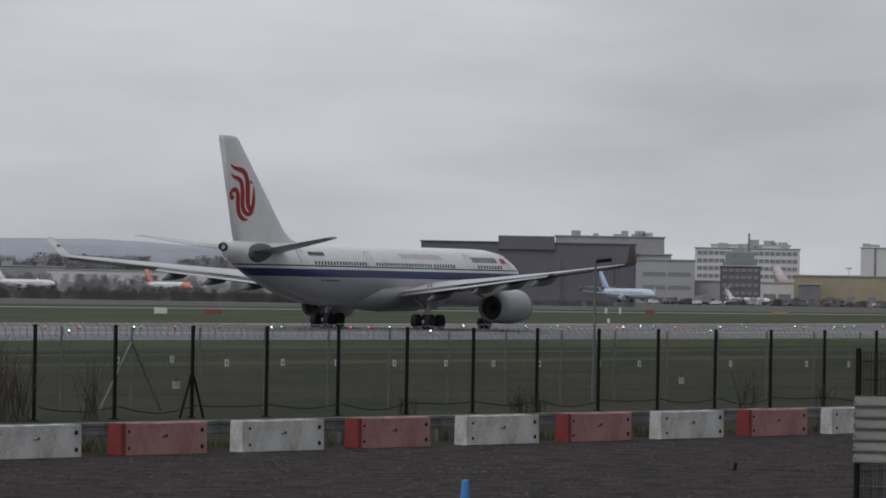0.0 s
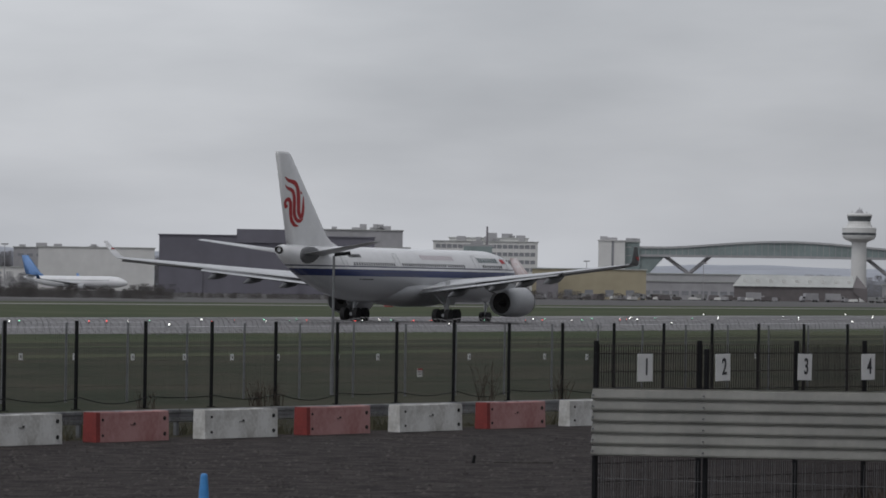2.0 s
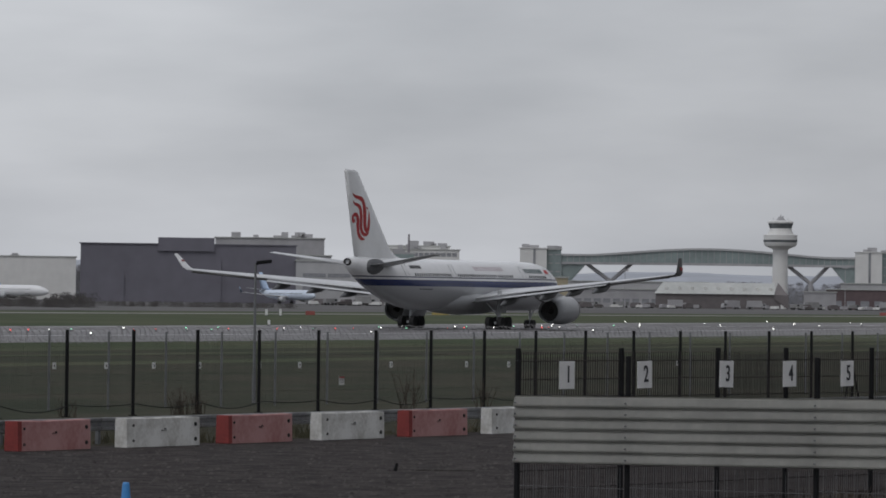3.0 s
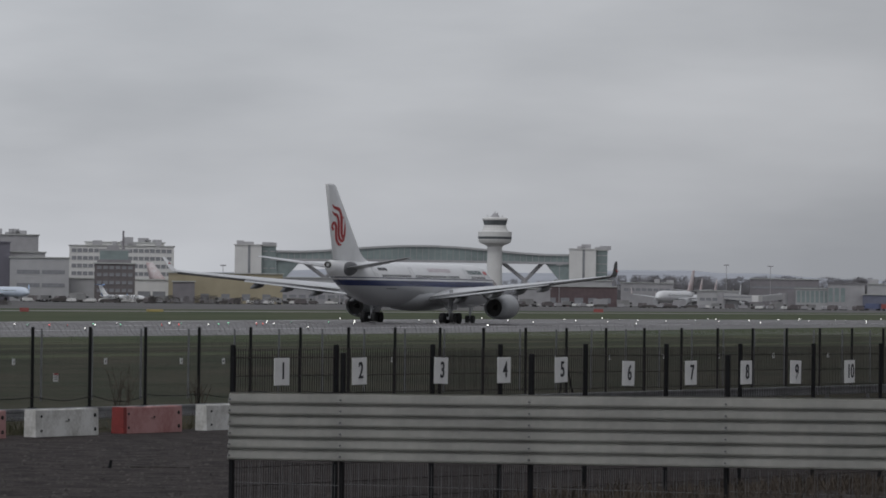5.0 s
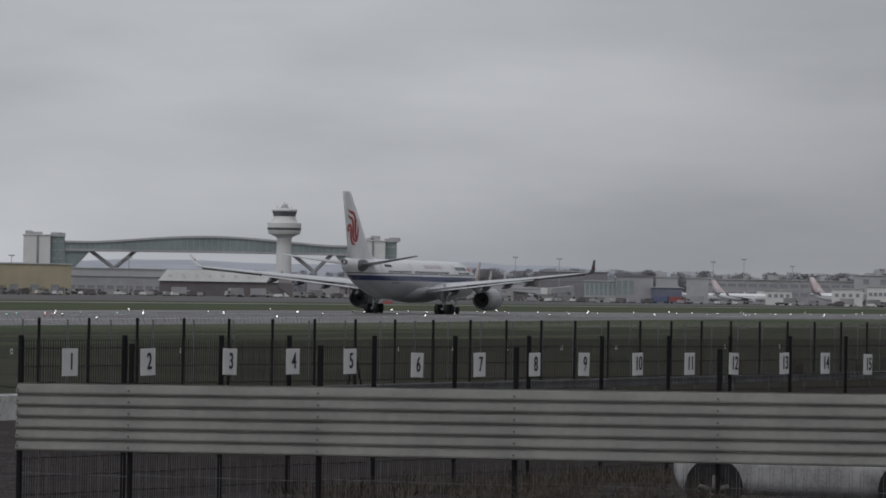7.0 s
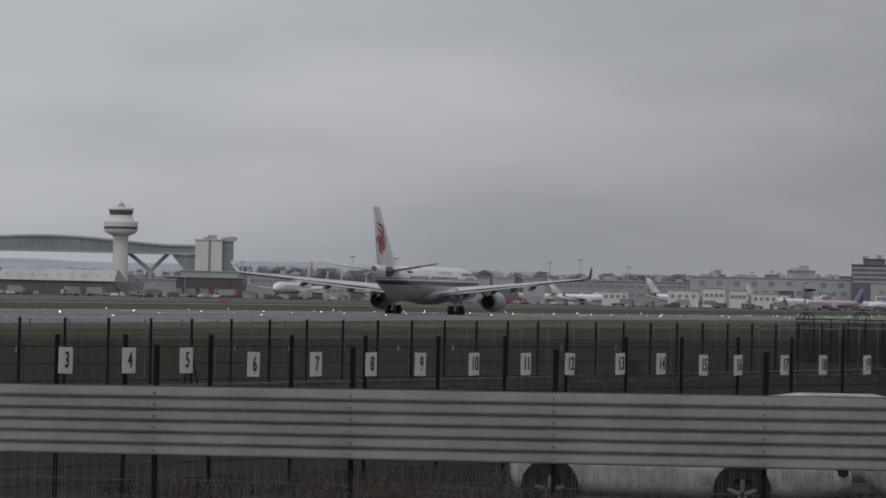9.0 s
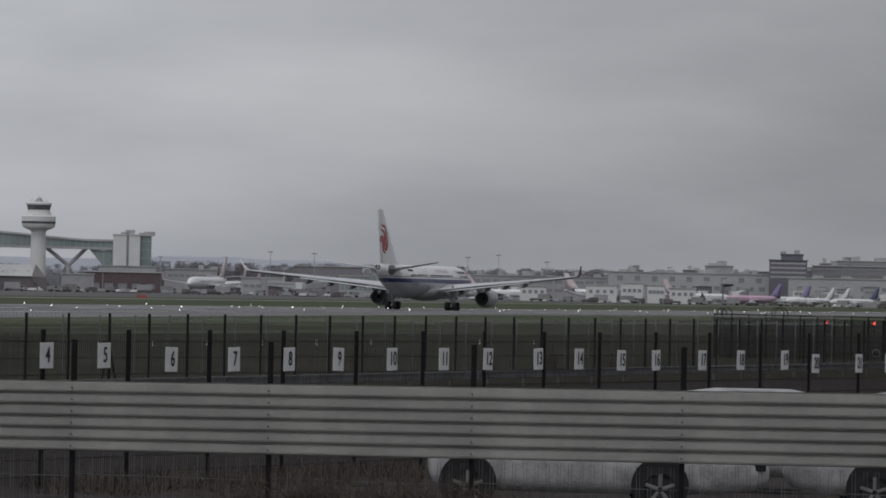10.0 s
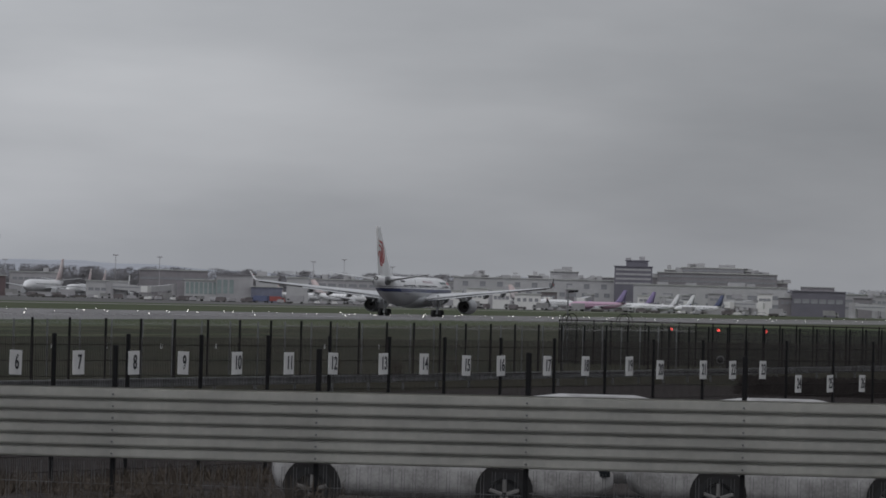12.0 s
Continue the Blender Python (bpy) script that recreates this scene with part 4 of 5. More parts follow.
# tail paints are desaturated, the haze being put into their colours
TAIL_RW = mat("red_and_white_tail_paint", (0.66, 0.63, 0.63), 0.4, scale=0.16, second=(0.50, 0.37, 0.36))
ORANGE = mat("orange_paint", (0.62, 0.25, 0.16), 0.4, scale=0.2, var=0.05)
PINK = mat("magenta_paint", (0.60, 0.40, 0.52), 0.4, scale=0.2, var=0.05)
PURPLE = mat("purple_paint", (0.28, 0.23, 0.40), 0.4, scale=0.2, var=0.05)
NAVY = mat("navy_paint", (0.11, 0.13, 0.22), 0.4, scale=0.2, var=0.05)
DULL_W = mat("dull_white_paint", (0.27, 0.268, 0.265), 0.6, scale=0.5, var=0.12)
YELLOW = mat("yellow_paint", (0.45, 0.36, 0.13), 0.5, scale=0.5, var=0.1)
RED_P = mat("red_paint", (0.30, 0.08, 0.07), 0.5, scale=0.5, var=0.1)
LIGHT_W = mat("white_lamp_glow", (1.0, 0.97, 0.92), glow=4.0)
LIGHT_R = mat("red_lamp_glow", (1.0, 0.10, 0.08), glow=2.5)
LIGHT_G = mat("green_lamp_glow", (0.35, 1.0, 0.6), glow=2.0)


def top_at(d, el):
    return EYE.z + d * math.tan(radians(el))


def face(az0, az1, d):
    """A frame whose x runs along a far front, square to the line of sight, and the front's width."""
    mid = (az0 + az1) / 2
    p = base(mid, d)
    return pose(p.x, p.y, p.z, 0, 0, -mid), math.radians(az1 - az0) * d, p.z


PANES = {}


def pane_mesh(w, h, material):
    key = (round(w, 2), round(h, 2), material.name)
    if key not in PANES:
        bm = bmesh.new()
        box(bm, -w / 2, w / 2, -0.12, 0.1, -h / 2, h / 2)
        PANES[key] = mesh_of("window", bm, material)
    return PANES[key]


def building(name, label, az0, az1, d, el, depth, wall, rows=(), roof=ROOF, units=0, lip=0.5):
    """A block with a roof slab; rows of windows: (height share, pane width, pane height, count, start, end, material)."""
    m, w, z = face(az0, az1, d)
    h = top_at(d, el) - z
    b = thing(name, m, label, "building")
    bm = bmesh.new()
    box(bm, -w / 2, w / 2, 0, depth, 0, h - 0.4)
    bw = part("wall", bm, wall, b)
    bm = bmesh.new()
    box(bm, -w / 2 - lip, w / 2 + lip, -lip, depth + lip, h - 0.4, h)
    rf = part("roof", bm, roof, b)
    rnd = random.Random(name + str(az0))
    for i in range(units):
        x, ww, hh = rnd.uniform(-0.44, 0.44) * w, rnd.uniform(2, 6), rnd.uniform(1.0, 2.6)
        bm = bmesh.new()
        box(bm, x - ww / 2, x + ww / 2, depth * 0.3, depth * 0.3 + 3, h, h + hh, 0.1)
        part("rooftop_unit", bm, STONE_G, rf)
    for share_h, pw, ph, n, a, e, wm in rows:
        me = pane_mesh(pw, ph, wm)
        for i in range(n):
            x = w * (a + (e - a) * ((i + 0.5) / n)) - w / 2
            share("window", me, bw, pose(x, 0, h * share_h))
    return b, w, h


def buildings():
    G = (0, 1)
    b, w, h = building("hangar", "huge charcoal aircraft hangar with a raised middle bay", -0.25, 2.2, 2000, 0.57, 90, HANGAR, roof=HANGAR)
    bm = bmesh.new()
    k = w / 2.45
    box(bm, -w / 2 + 0.88 * k, -w / 2 + 1.52 * k, -1.0, 88, h - 3, h + 2.4)
    part("raised_bay", bm, HANGAR, b)
    for x0, x1, hh in ((0.55, 1.05, 0.62), (1.05, 1.6, 0.72), (1.65, 2.2, 0.6), (0.2, 0.5, 0.45)):
        bm = bmesh.new()
        box(bm, -w / 2 + x0 * k, -w / 2 + x1 * k, -0.5, 0.2, 0, h * hh)
        part("hangar_door", bm, HANGAR, b, "closed sliding hangar door")
    building("hangar", "grey hangar with rooftop plant", 1.28, 2.52, 2180, 0.655, 60, STONE_G, units=9)
    building("office_block", "pale grey office block with two dark window strips", 2.2, 2.87, 1980, 0.40, 30, PALE,
             [(0.36, 9.0, 1.5, 2, 0.1, 0.95, WINDOW), (0.66, 9.0, 1.5, 2, 0.1, 0.95, WINDOW)])
    building("office_block", "pale sheet-roofed workshop beside the hangar", 2.2, 2.6, 2050, 0.46, 30, PALE)
    building("warehouse", "low pale warehouse behind the apron", 2.85, 3.2, 2000, 0.17, 25, PALE)
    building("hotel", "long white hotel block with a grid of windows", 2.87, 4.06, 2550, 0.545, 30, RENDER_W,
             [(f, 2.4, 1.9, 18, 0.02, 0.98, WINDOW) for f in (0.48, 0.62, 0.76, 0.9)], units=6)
    building("hotel", "stepped white roof storey of the hotel", 3.05, 3.95, 2560, 0.585, 20, RENDER_W, units=4)
    b, w, h = building("old_control_tower", "brown brick tower block with a green glazed cab and mast", 3.16, 3.62, 1900, 0.345, 14, BRICK_B,
                       [(f, 1.7, 1.3, 6, 0.04, 0.96, WINDOW) for f in (0.3, 0.5, 0.7, 0.88)])
    for z0, z1, x0, x1, mm, nm in ((0, 1.2, -0.44, 0.4, DARK_B, "gallery"), (1.2, 4.6, -0.38, 0.33, GLAZE, "cab"), (4.6, 5.2, -0.42, 0.38, STONE_G, "cab_roof"), (5.2, 6.6, -0.2, 0.1, STONE_G, "equipment_room")):
        bm = bmesh.new()
        box(bm, w * x0, w * x1, 1, 12, h + z0, h + z1)
        part(nm, bm, mm, b)
    bm = bmesh.new()
    rod(bm, (w * 0.2, 6, h + 4.6), (w * 0.2, 6, h + 12.2), 0.5, 0.35, n=10)
    part("mast", bm, DARK_B, b)
    building("warehouse", "long ochre-clad cargo shed", 4.0, 5.3, 1950, 0.25, 40, OCHRE, [(0.2, 3.2, 2.6, 5, 0.05, 0.95, WINDOW)], roof=ROOF)
    building("warehouse", "low bright white hall beside the cargo shed", 3.62, 4.0, 2000, 0.165, 20, RENDER_W, [(0.35, 5.0, 2.2, 2, 0.05, 0.95, WINDOW)])
    building("warehouse", "grey annex with a dark doorway", 4.05, 4.3, 1935, 0.15, 10, DARK_B)
    # left end, beyond the scrub
    building("warehouse", "white curved-roof shed at the edge of the field", -1.62, -0.3, 2300, 0.41, 40, RENDER_W)
    building("office_block", "grey flat-roofed office block", -1.9, -0.9, 2700, 0.40, 30, STONE_G, [(0.8, 3.0, 1.6, 9, 0.03, 0.97, WINDOW)], units=5)
    building("warehouse", "long low shed with a pale roof", -4.5, -0.9, 2450, 0.17, 40, RENDER_W)
    building("warehouse", "grey shed beyond the apron", -6.2, -4.3, 2600, 0.2, 40, STONE_G, units=5)
    # passenger bridge and its lift towers
    for a0, a1, c0, c1 in ((4.75, 5.055, 5.055, 5.22), (8.56, 8.865, 8.865, 8.995)):
        b, w, h = building("lift_tower", "white clad lift tower with a dark glazed slot", a0, a1, 2500, 0.577, 14, RENDER_W, units=2, roof=RENDER_W)
        bm = bmesh.new()
        box(bm, -0.6 + w * 0.04, 0.6 + w * 0.04, -0.15, 0.2, h * 0.05, h - 0.6)
        part("window_slot", bm, WINDOW, b)
        building("stair_tower", "green glazed stair tower beside the lift tower", c0, c1, 2504, 0.565, 10, GLAZE, [(f, 2.4, 0.5, 2, 0.0, 1.0, STONE_G) for f in (0.3, 0.45, 0.6, 0.75, 0.9)], units=2)
    m, w, z = face(5.22, 8.56, 2504)
    br = thing("passenger_bridge", m, "long arched passenger bridge with green glazing on braced legs", "bridge")
    n = 48

    def arch(i):
        u = i / n
        return 3.6 * math.sin(math.pi * min(1, max(0, (u - 0.08) / 0.84))) ** 1.5

    def deck(name, z0, z1, y0, y1, material, follow0=1.0, follow1=1.0, i0=0, i1=n, dx=0.0):
        bm = bmesh.new()
        loft(bm, [[(-w / 2 + w * i / n, y, zz) for y, zz in ((y0, z0 + follow0 * arch(i)), (y1, z0 + follow0 * arch(i)), (y1, z1 + follow1 * arch(i)), (y0, z1 + follow1 * arch(i)))] for i in range(i0, i1 + 1)], smooth=False)
        return part(name, bm, material, br)

    zt = top_at(2504, 0.512) - z
    zb = top_at(2504, 0.395) - z
    deck("floor_beam", zb, zb + 1.1, 0, 10, STONE_G, 0.05, 0.05)
    glass = deck("glazing", zb + 1.1, zt - 1.0, 0.4, 9.6, GLAZE, 0.05, 1.0)
    deck("roof", zt - 1.0, zt, -0.3, 10.3, PALE)
    for i in range(0, n + 1):
        bm = bmesh.new()
        x = -w / 2 + w * i / n
        box(bm, x - 0.12, x + 0.12, 0.25, 0.38, zb + 1.0 + 0.05 * arch(i), zt - 0.9 + arch(i))
        part("mullion", bm, STONE_G, glass)
    for foot, heads in ((5.78, (5.50, 6.02)), (8.06, (7.80, 8.26))):
        for hd in heads:
            bm = bmesh.new()
            xf, xh = math.radians(foot - 6.89) * 2504, math.radians(hd - 6.89) * 2504
            rod(bm, (xf, 5, zb * 0.6), (xh, 5, zb + 0.6), 0.95, n=8)
            part("inclined_strut", bm, STONE_G, br)
        bm = bmesh.new()
        rod(bm, (math.radians(foot - 6.89) * 2504, 5, 0), (math.radians(foot - 6.89) * 2504, 5, zb * 0.65), 1.2, n=10)
        part("pier", bm, STONE_G, br)
    for a0, a1 in ((5.22, 5.5), (8.3, 8.56)):
        bm = bmesh.new()
        x0, x1 = math.radians(a0 - 6.89) * 2504, math.radians(a1 - 6.89) * 2504
        zl = zb * 0.35
        pts = ((x0, zb), (x1, zb), (x0, zl)) if a0 < 6 else ((x0, zb), (x1, zb), (x1, zl))
        loft(bm, [[(x, y, zz) for x, zz in pts] for y in (1, 9)], smooth=False)
        part("glazed_haunch", bm, GLAZE, br)
    # control tower
    p = base(7.71, 2400)
    ct = thing("control_tower", pose(p.x, p.y, p.z, 0, 0, -7.71), "white concrete control tower with a glazed cab", "control tower")

    def drum(nm, rings, material, parent=ct, k=24):
        bm = bmesh.new()
        loft(bm, [[(r * math.cos(2 * math.pi * i / k), r * math.sin(2 * math.pi * i / k), zz) for i in range(k)] for r, zz in rings], smooth=False)
        return part(nm, bm, material, parent)

    Z = lambda el: top_at(2400, el) - p.z
    drum("shaft", [(3.9, 0), (3.5, Z(0.53)), (3.6, Z(0.59))], RENDER_W)
    gal = drum("gallery", [(3.6, Z(0.585)), (4.3, Z(0.60)), (7.3, Z(0.63)), (7.9, Z(0.66)), (8.1, Z(0.755)), (6.2, Z(0.765)), (5.7, Z(0.80))], RENDER_W)
    drum("window_band", [(8.02, Z(0.672)), (8.14, Z(0.70))], CAB_GLASS, gal)
    cab = drum("cab", [(4.9, Z(0.80)), (5.9, Z(0.89))], CAB_GLASS)
    drum("cab_base", [(5.4, Z(0.775)), (5.3, Z(0.83))], RENDER_W)
    rf = drum("cab_roof", [(6.0, Z(0.888)), (6.1, Z(0.905)), (5.2, Z(0.92))], RENDER_W)
    drum("aerial_base", [(2.4, Z(0.92)), (1.5, Z(0.945)), (0.9, Z(0.965))], STONE_G, rf, 8)
    bm = bmesh.new()
    for x, zz in ((0, 0.99), (-3.5, 0.95), (3.4, 0.945), (1.2, 0.975)):
        rod(bm, (x, 0, Z(0.91)), (x, 0, Z(zz)), 0.16, n=6)
    part("aerials", bm, STONE_G, rf)
    # low terminal under the bridge
    m, w, z = face(6.3, 7.72, 2150)
    sh = thing("terminal_shed", m, "long low shed with a light pitched metal roof", "building")
    h0, h1 = top_at(2150, 0.075) - z, top_at(2150, 0.205) - z
    bm = bmesh.new()
    box(bm, -w / 2, w / 2, 0, 22, 0, h0)
    wall = part("wall", bm, BRICK_B, sh)
    bm = bmesh.new()
    loft(bm, [[(x0, -0.8, h0), (x1, 8, h1), (x2, 24, h0)] for x0, x1, x2 in ((-w / 2 - 0.6, -w / 2 + 3.0, -w / 2), (w / 2 - 2.6, w / 2 - 2.6, w / 2 - 2.6))], smooth=False)
    rf = part("roof", bm, ROOF, sh)
    for i in range(9):
        x = -w / 2 + w * (i + 0.8) / 9.6
        bm = bmesh.new()
        box(bm, x - 0.7, x + 0.7, 2.2, 4.2, h0 + (h1 - h0) * 0.36, h0 + (h1 - h0) * 0.62)
        part("roof_light", bm, RENDER_W, rf)
    bm = bmesh.new()
    loft(bm, [[(w / 2 - 2.5, -0.8, h0 - 2), (w / 2 - 2.5, -0.8, h0), (w / 2 - 1.0, 8, h1 + 0.2), (w / 2 + 3.4, -0.4, h0 - 0.3), (w / 2 + 3.4, -0.4, 0)], [(w / 2 - 2.5, 24, h0 - 2), (w / 2 - 2.5, 24, h0), (w / 2 - 1.0, 22, h1 + 0.2), (w / 2 + 3.4, 24, h0 - 0.3), (w / 2 + 3.4, 24, 0)]], smooth=False)
    part("gable", bm, BRICK_B, sh, "dark gable end")
    building("terminal_pier", "low grey pier building under the bridge", 5.1, 6.5, 2200, 0.125, 30, STONE_G, [(0.35, 3.0, 1.8, 12, 0.03, 0.97, WINDOW)])
    building("warehouse", "wide pale hall behind the pier", 5.3, 6.9, 2350, 0.21, 40, PALE)
    building("warehouse", "dark red-brown vehicle depot", 8.24, 9.11, 2300, 0.15, 30, mat("maroon_cladding", (0.13, 0.095, 0.098), 0.7, scale=0.05), [(0.3, 4.0, 2.4, 5, 0.05, 0.95, WINDOW)])
    building("warehouse", "pale grey hall beside the lift tower", 8.4, 9.05, 2420, 0.22, 30, PALE)
    building("warehouse", "low blue-grey apron store", 7.98, 8.35, 2250, 0.12, 15, STONE_G)
    # middle stretch
    building("office_block", "dark brown long office block beyond the apron", 10.62, 11.4, 2700, 0.262, 30, DARK_B, [(0.7, 3.0, 1.2, 12, 0.02, 0.98, WINDOW)])
    building("pier_building", "grey pier with pale green wall panels", 11.14, 11.52, 2350, 0.16, 25, PALE, [(0.6, 1.6, 5.5, 7, 0.02, 0.98, GLAZE)])
    building("pier_building", "grey block with a dark flat roof", 11.5, 11.92, 2345, 0.225, 25, STONE_G, [(0.55, 2.0, 6.5, 3, 0.0, 0.5, GLAZE)], roof=DARK_B)
    building("pier_building", "dark blue apron service building", 11.9, 12.25, 2340, 0.1, 20, mat("slate_blue_cladding", (0.17, 0.18, 0.235), 0.7, scale=0.05))
    building("office_block", "pale block behind the pier", 11.95, 12.2, 2500, 0.22, 20, PALE, units=1)
    building("office_block", "grey column-like stair block", 12.3, 12.55, 2480, 0.215, 20, PALE)
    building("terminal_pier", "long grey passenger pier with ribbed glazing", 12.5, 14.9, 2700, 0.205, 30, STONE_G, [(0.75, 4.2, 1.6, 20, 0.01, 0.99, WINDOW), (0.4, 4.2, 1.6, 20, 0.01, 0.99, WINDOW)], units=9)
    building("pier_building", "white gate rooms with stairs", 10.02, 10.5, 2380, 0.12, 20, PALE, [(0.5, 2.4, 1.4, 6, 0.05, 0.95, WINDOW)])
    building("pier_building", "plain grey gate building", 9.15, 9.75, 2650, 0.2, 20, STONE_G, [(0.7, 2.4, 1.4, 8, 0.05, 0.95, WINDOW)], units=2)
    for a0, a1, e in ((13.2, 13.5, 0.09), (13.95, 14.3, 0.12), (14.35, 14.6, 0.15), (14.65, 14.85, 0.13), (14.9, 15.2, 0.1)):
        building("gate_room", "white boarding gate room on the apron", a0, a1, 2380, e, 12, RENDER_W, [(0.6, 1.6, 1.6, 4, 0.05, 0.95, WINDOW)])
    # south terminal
    # lowest row: dark brown panels put in for the shaded undercroft openings
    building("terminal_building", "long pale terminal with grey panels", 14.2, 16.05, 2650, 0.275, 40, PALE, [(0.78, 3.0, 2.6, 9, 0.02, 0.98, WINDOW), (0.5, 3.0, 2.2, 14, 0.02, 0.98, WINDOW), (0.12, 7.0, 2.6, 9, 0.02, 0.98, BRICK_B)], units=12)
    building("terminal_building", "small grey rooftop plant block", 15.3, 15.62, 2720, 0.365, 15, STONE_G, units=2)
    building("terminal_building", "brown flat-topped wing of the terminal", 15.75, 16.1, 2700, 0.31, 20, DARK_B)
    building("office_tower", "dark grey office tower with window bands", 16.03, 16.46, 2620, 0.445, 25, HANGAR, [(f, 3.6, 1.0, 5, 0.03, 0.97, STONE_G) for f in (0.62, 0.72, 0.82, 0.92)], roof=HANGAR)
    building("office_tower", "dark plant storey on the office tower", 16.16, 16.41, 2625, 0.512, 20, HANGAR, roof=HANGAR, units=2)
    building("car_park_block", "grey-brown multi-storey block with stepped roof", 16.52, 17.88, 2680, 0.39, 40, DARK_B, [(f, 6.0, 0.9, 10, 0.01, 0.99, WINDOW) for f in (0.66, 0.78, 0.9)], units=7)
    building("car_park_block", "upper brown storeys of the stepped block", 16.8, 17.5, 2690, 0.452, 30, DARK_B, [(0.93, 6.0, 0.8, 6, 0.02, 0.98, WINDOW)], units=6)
    # again the lowest row paints the undercroft's shade as dark panels
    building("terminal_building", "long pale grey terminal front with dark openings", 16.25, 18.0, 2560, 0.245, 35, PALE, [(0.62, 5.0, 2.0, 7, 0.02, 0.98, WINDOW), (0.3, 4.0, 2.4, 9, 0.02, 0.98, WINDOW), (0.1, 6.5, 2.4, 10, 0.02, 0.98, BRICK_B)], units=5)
    rnd = random.Random(31)
    for az in (14.32, 14.62, 14.95, 15.2, 15.48, 15.7, 16.3, 16.55, 16.8, 17.1, 17.42, 17.66, 17.9, 18.3, 18.75, 19.0):
        wd, e = rnd.uniform(0.08, 0.22), rnd.uniform(0.06, 0.2)
        building("gate_annex", "small flat-roofed annex standing against the terminal", az, az + wd, 2500 + rnd.uniform(-20, 20), e, 12, rnd.choice((RENDER_W, STONE_G, DARK_B, PALE, BRICK_B)),
                 [(0.7, 1.8, 1.3, 3, 0.1, 0.9, WINDOW)], roof=rnd.choice((ROOF, STONE_G, DARK_B)), units=1)
    for az0, az1, e in ((16.46, 16.6, 0.33), (17.88, 18.0, 0.3), (16.6, 16.8, 0.42), (17.5, 17.6, 0.425), (15.05, 15.25, 0.31), (14.4, 14.6, 0.3)):
        building("terminal_building", "dark plant room on the terminal roof", az0, az1, 2700, e, 20, DARK_B, units=2)
    building("terminal_building", "dark pier end with a plant room", 18.05, 18.66, 2500, 0.215, 30, HANGAR, [(0.6, 3.4, 2.2, 6, 0.03, 0.97, WINDOW)], roof=HANGAR)
    building("terminal_building", "plant room over the dark pier", 18.15, 18.53, 2510, 0.265, 15, DARK_B)
    building("terminal_building", "low grey pier running out of view", 18.6, 21.0, 2600, 0.195, 30, STONE_G, [(0.7, 4.0, 1.4, 16, 0.01, 0.99, WINDOW), (0.4, 4.0, 1.4, 16, 0.01, 0.99, WINDOW)], units=6)


# ---- parked airliners ----
def parked_airliner(az, d, bearing, hull, tail, label, L=38.0, nose=None, t_tail=False, engines=GREY_P):
    p = base(az, d)
    k = L / 38.0
    b = thing("parked_airliner", pose(p.x, p.y, p.z + 0.03, 0, 0, 90 - bearing) @ Matrix.Scale(1, 4), label, "airplane", "parked airliners")
    bm = bmesh.new()
    secs = [(19, 0.05, 3.0), (18.6, 0.55, 3.05), (17.5, 1.2, 3.2), (15.5, 1.75, 3.35), (13, 1.9, 3.4), (-7, 1.9, 3.4), (-11, 1.65, 3.65), (-15, 1.05, 4.2), (-18.5, 0.3, 4.75)]
    loft(bm, [ring(x * k, r * k, z * k, 20) for x, r, z in secs])
    fus = part("fuselage", bm, hull, b)
    if nose:
        bm = bmesh.new()
        loft(bm, [ring(x * k, r * k * 1.015, z * k, 20) for x, r, z in secs[1:5]])
        part("nose_paint", bm, nose, fus)
    bm = bmesh.new()
    for i in range(30):
        x = (-9 + i * 0.75) * k
        for sd in (-1, 1):
            box(bm, x - 0.14, x + 0.14, sd * 1.87 * k - 0.03, sd * 1.87 * k + 0.03, 3.75 * k, 4.05 * k)
    tagged(part("window_row", bm, GLASS_D, fus), kind="stuff")
    bm = bmesh.new()
    prof = [(0, 0), (0.2, 0.8), (0.5, 1.0), (1, 0.05), (0.5, -1.0), (0.2, -0.8)]
    loft(bm, [[(k * (le - c * u), k * th * v, k * z) for u, v in prof] for le, c, z, th in ((-10.5, 6.8, 4.9, 0.25), (-12.4, 5.6, 6.2, 0.22), (-17.0, 2.4, 12.0, 0.12))])
    part("fin", bm, hull if t_tail else tail, b)
    for sd in (-1, 1):
        bm = bmesh.new()
        foil(bm, [(k * y, k * le, k * c, k * z, 0) for y, le, c, z in ((1.2, 4.5, 7.2, 2.5), (5.5, 1.6, 4.0, 2.95), (16.8, -5.0, 1.5, 4.2))], sd)
        w = part("wing", bm, WING_P, b)
        bm = bmesh.new()
        foil(bm, [(k * y, k * le, k * c, k * z, 0) for y, le, c, z in ((16.8, -5.0, 1.5, 4.2), (17.3, -6.2, 0.7, 6.2))], sd, 0.07)
        part("winglet", bm, tail, w)
        bm = bmesh.new()
        zt = 12.0 if t_tail else 5.2
        xo = -1.5 if t_tail else 0
        foil(bm, [(k * y, k * (le + xo), k * c, k * (z + zt), 0) for y, le, c, z in ((0.2, -13.6, 3.6, 0.0), (6.6, -16.9, 1.5, 0.7))], sd, 0.09)
        part("tailplane", bm, tail if t_tail else WING_P, b)
        if t_tail:
            x0, x1, y, z = -11.5, -7.0, 2.9, 4.3
        else:
            x0, x1, y, z = 1.6, 5.6, 5.0, 1.75
        bm = bmesh.new()
        loft(bm, [[(X * k, k * (sd * y + r * math.cos(2 * math.pi * i / 16)), k * (z + r * math.sin(2 * math.pi * i / 16))) for i in range(16)] for X, r in ((x1, 0.85), (x1 - 0.4, 1.0), (x1 - 1.8, 1.02), (x0, 0.55))])
        part("engine", bm, engines, b)
        bm = bmesh.new()
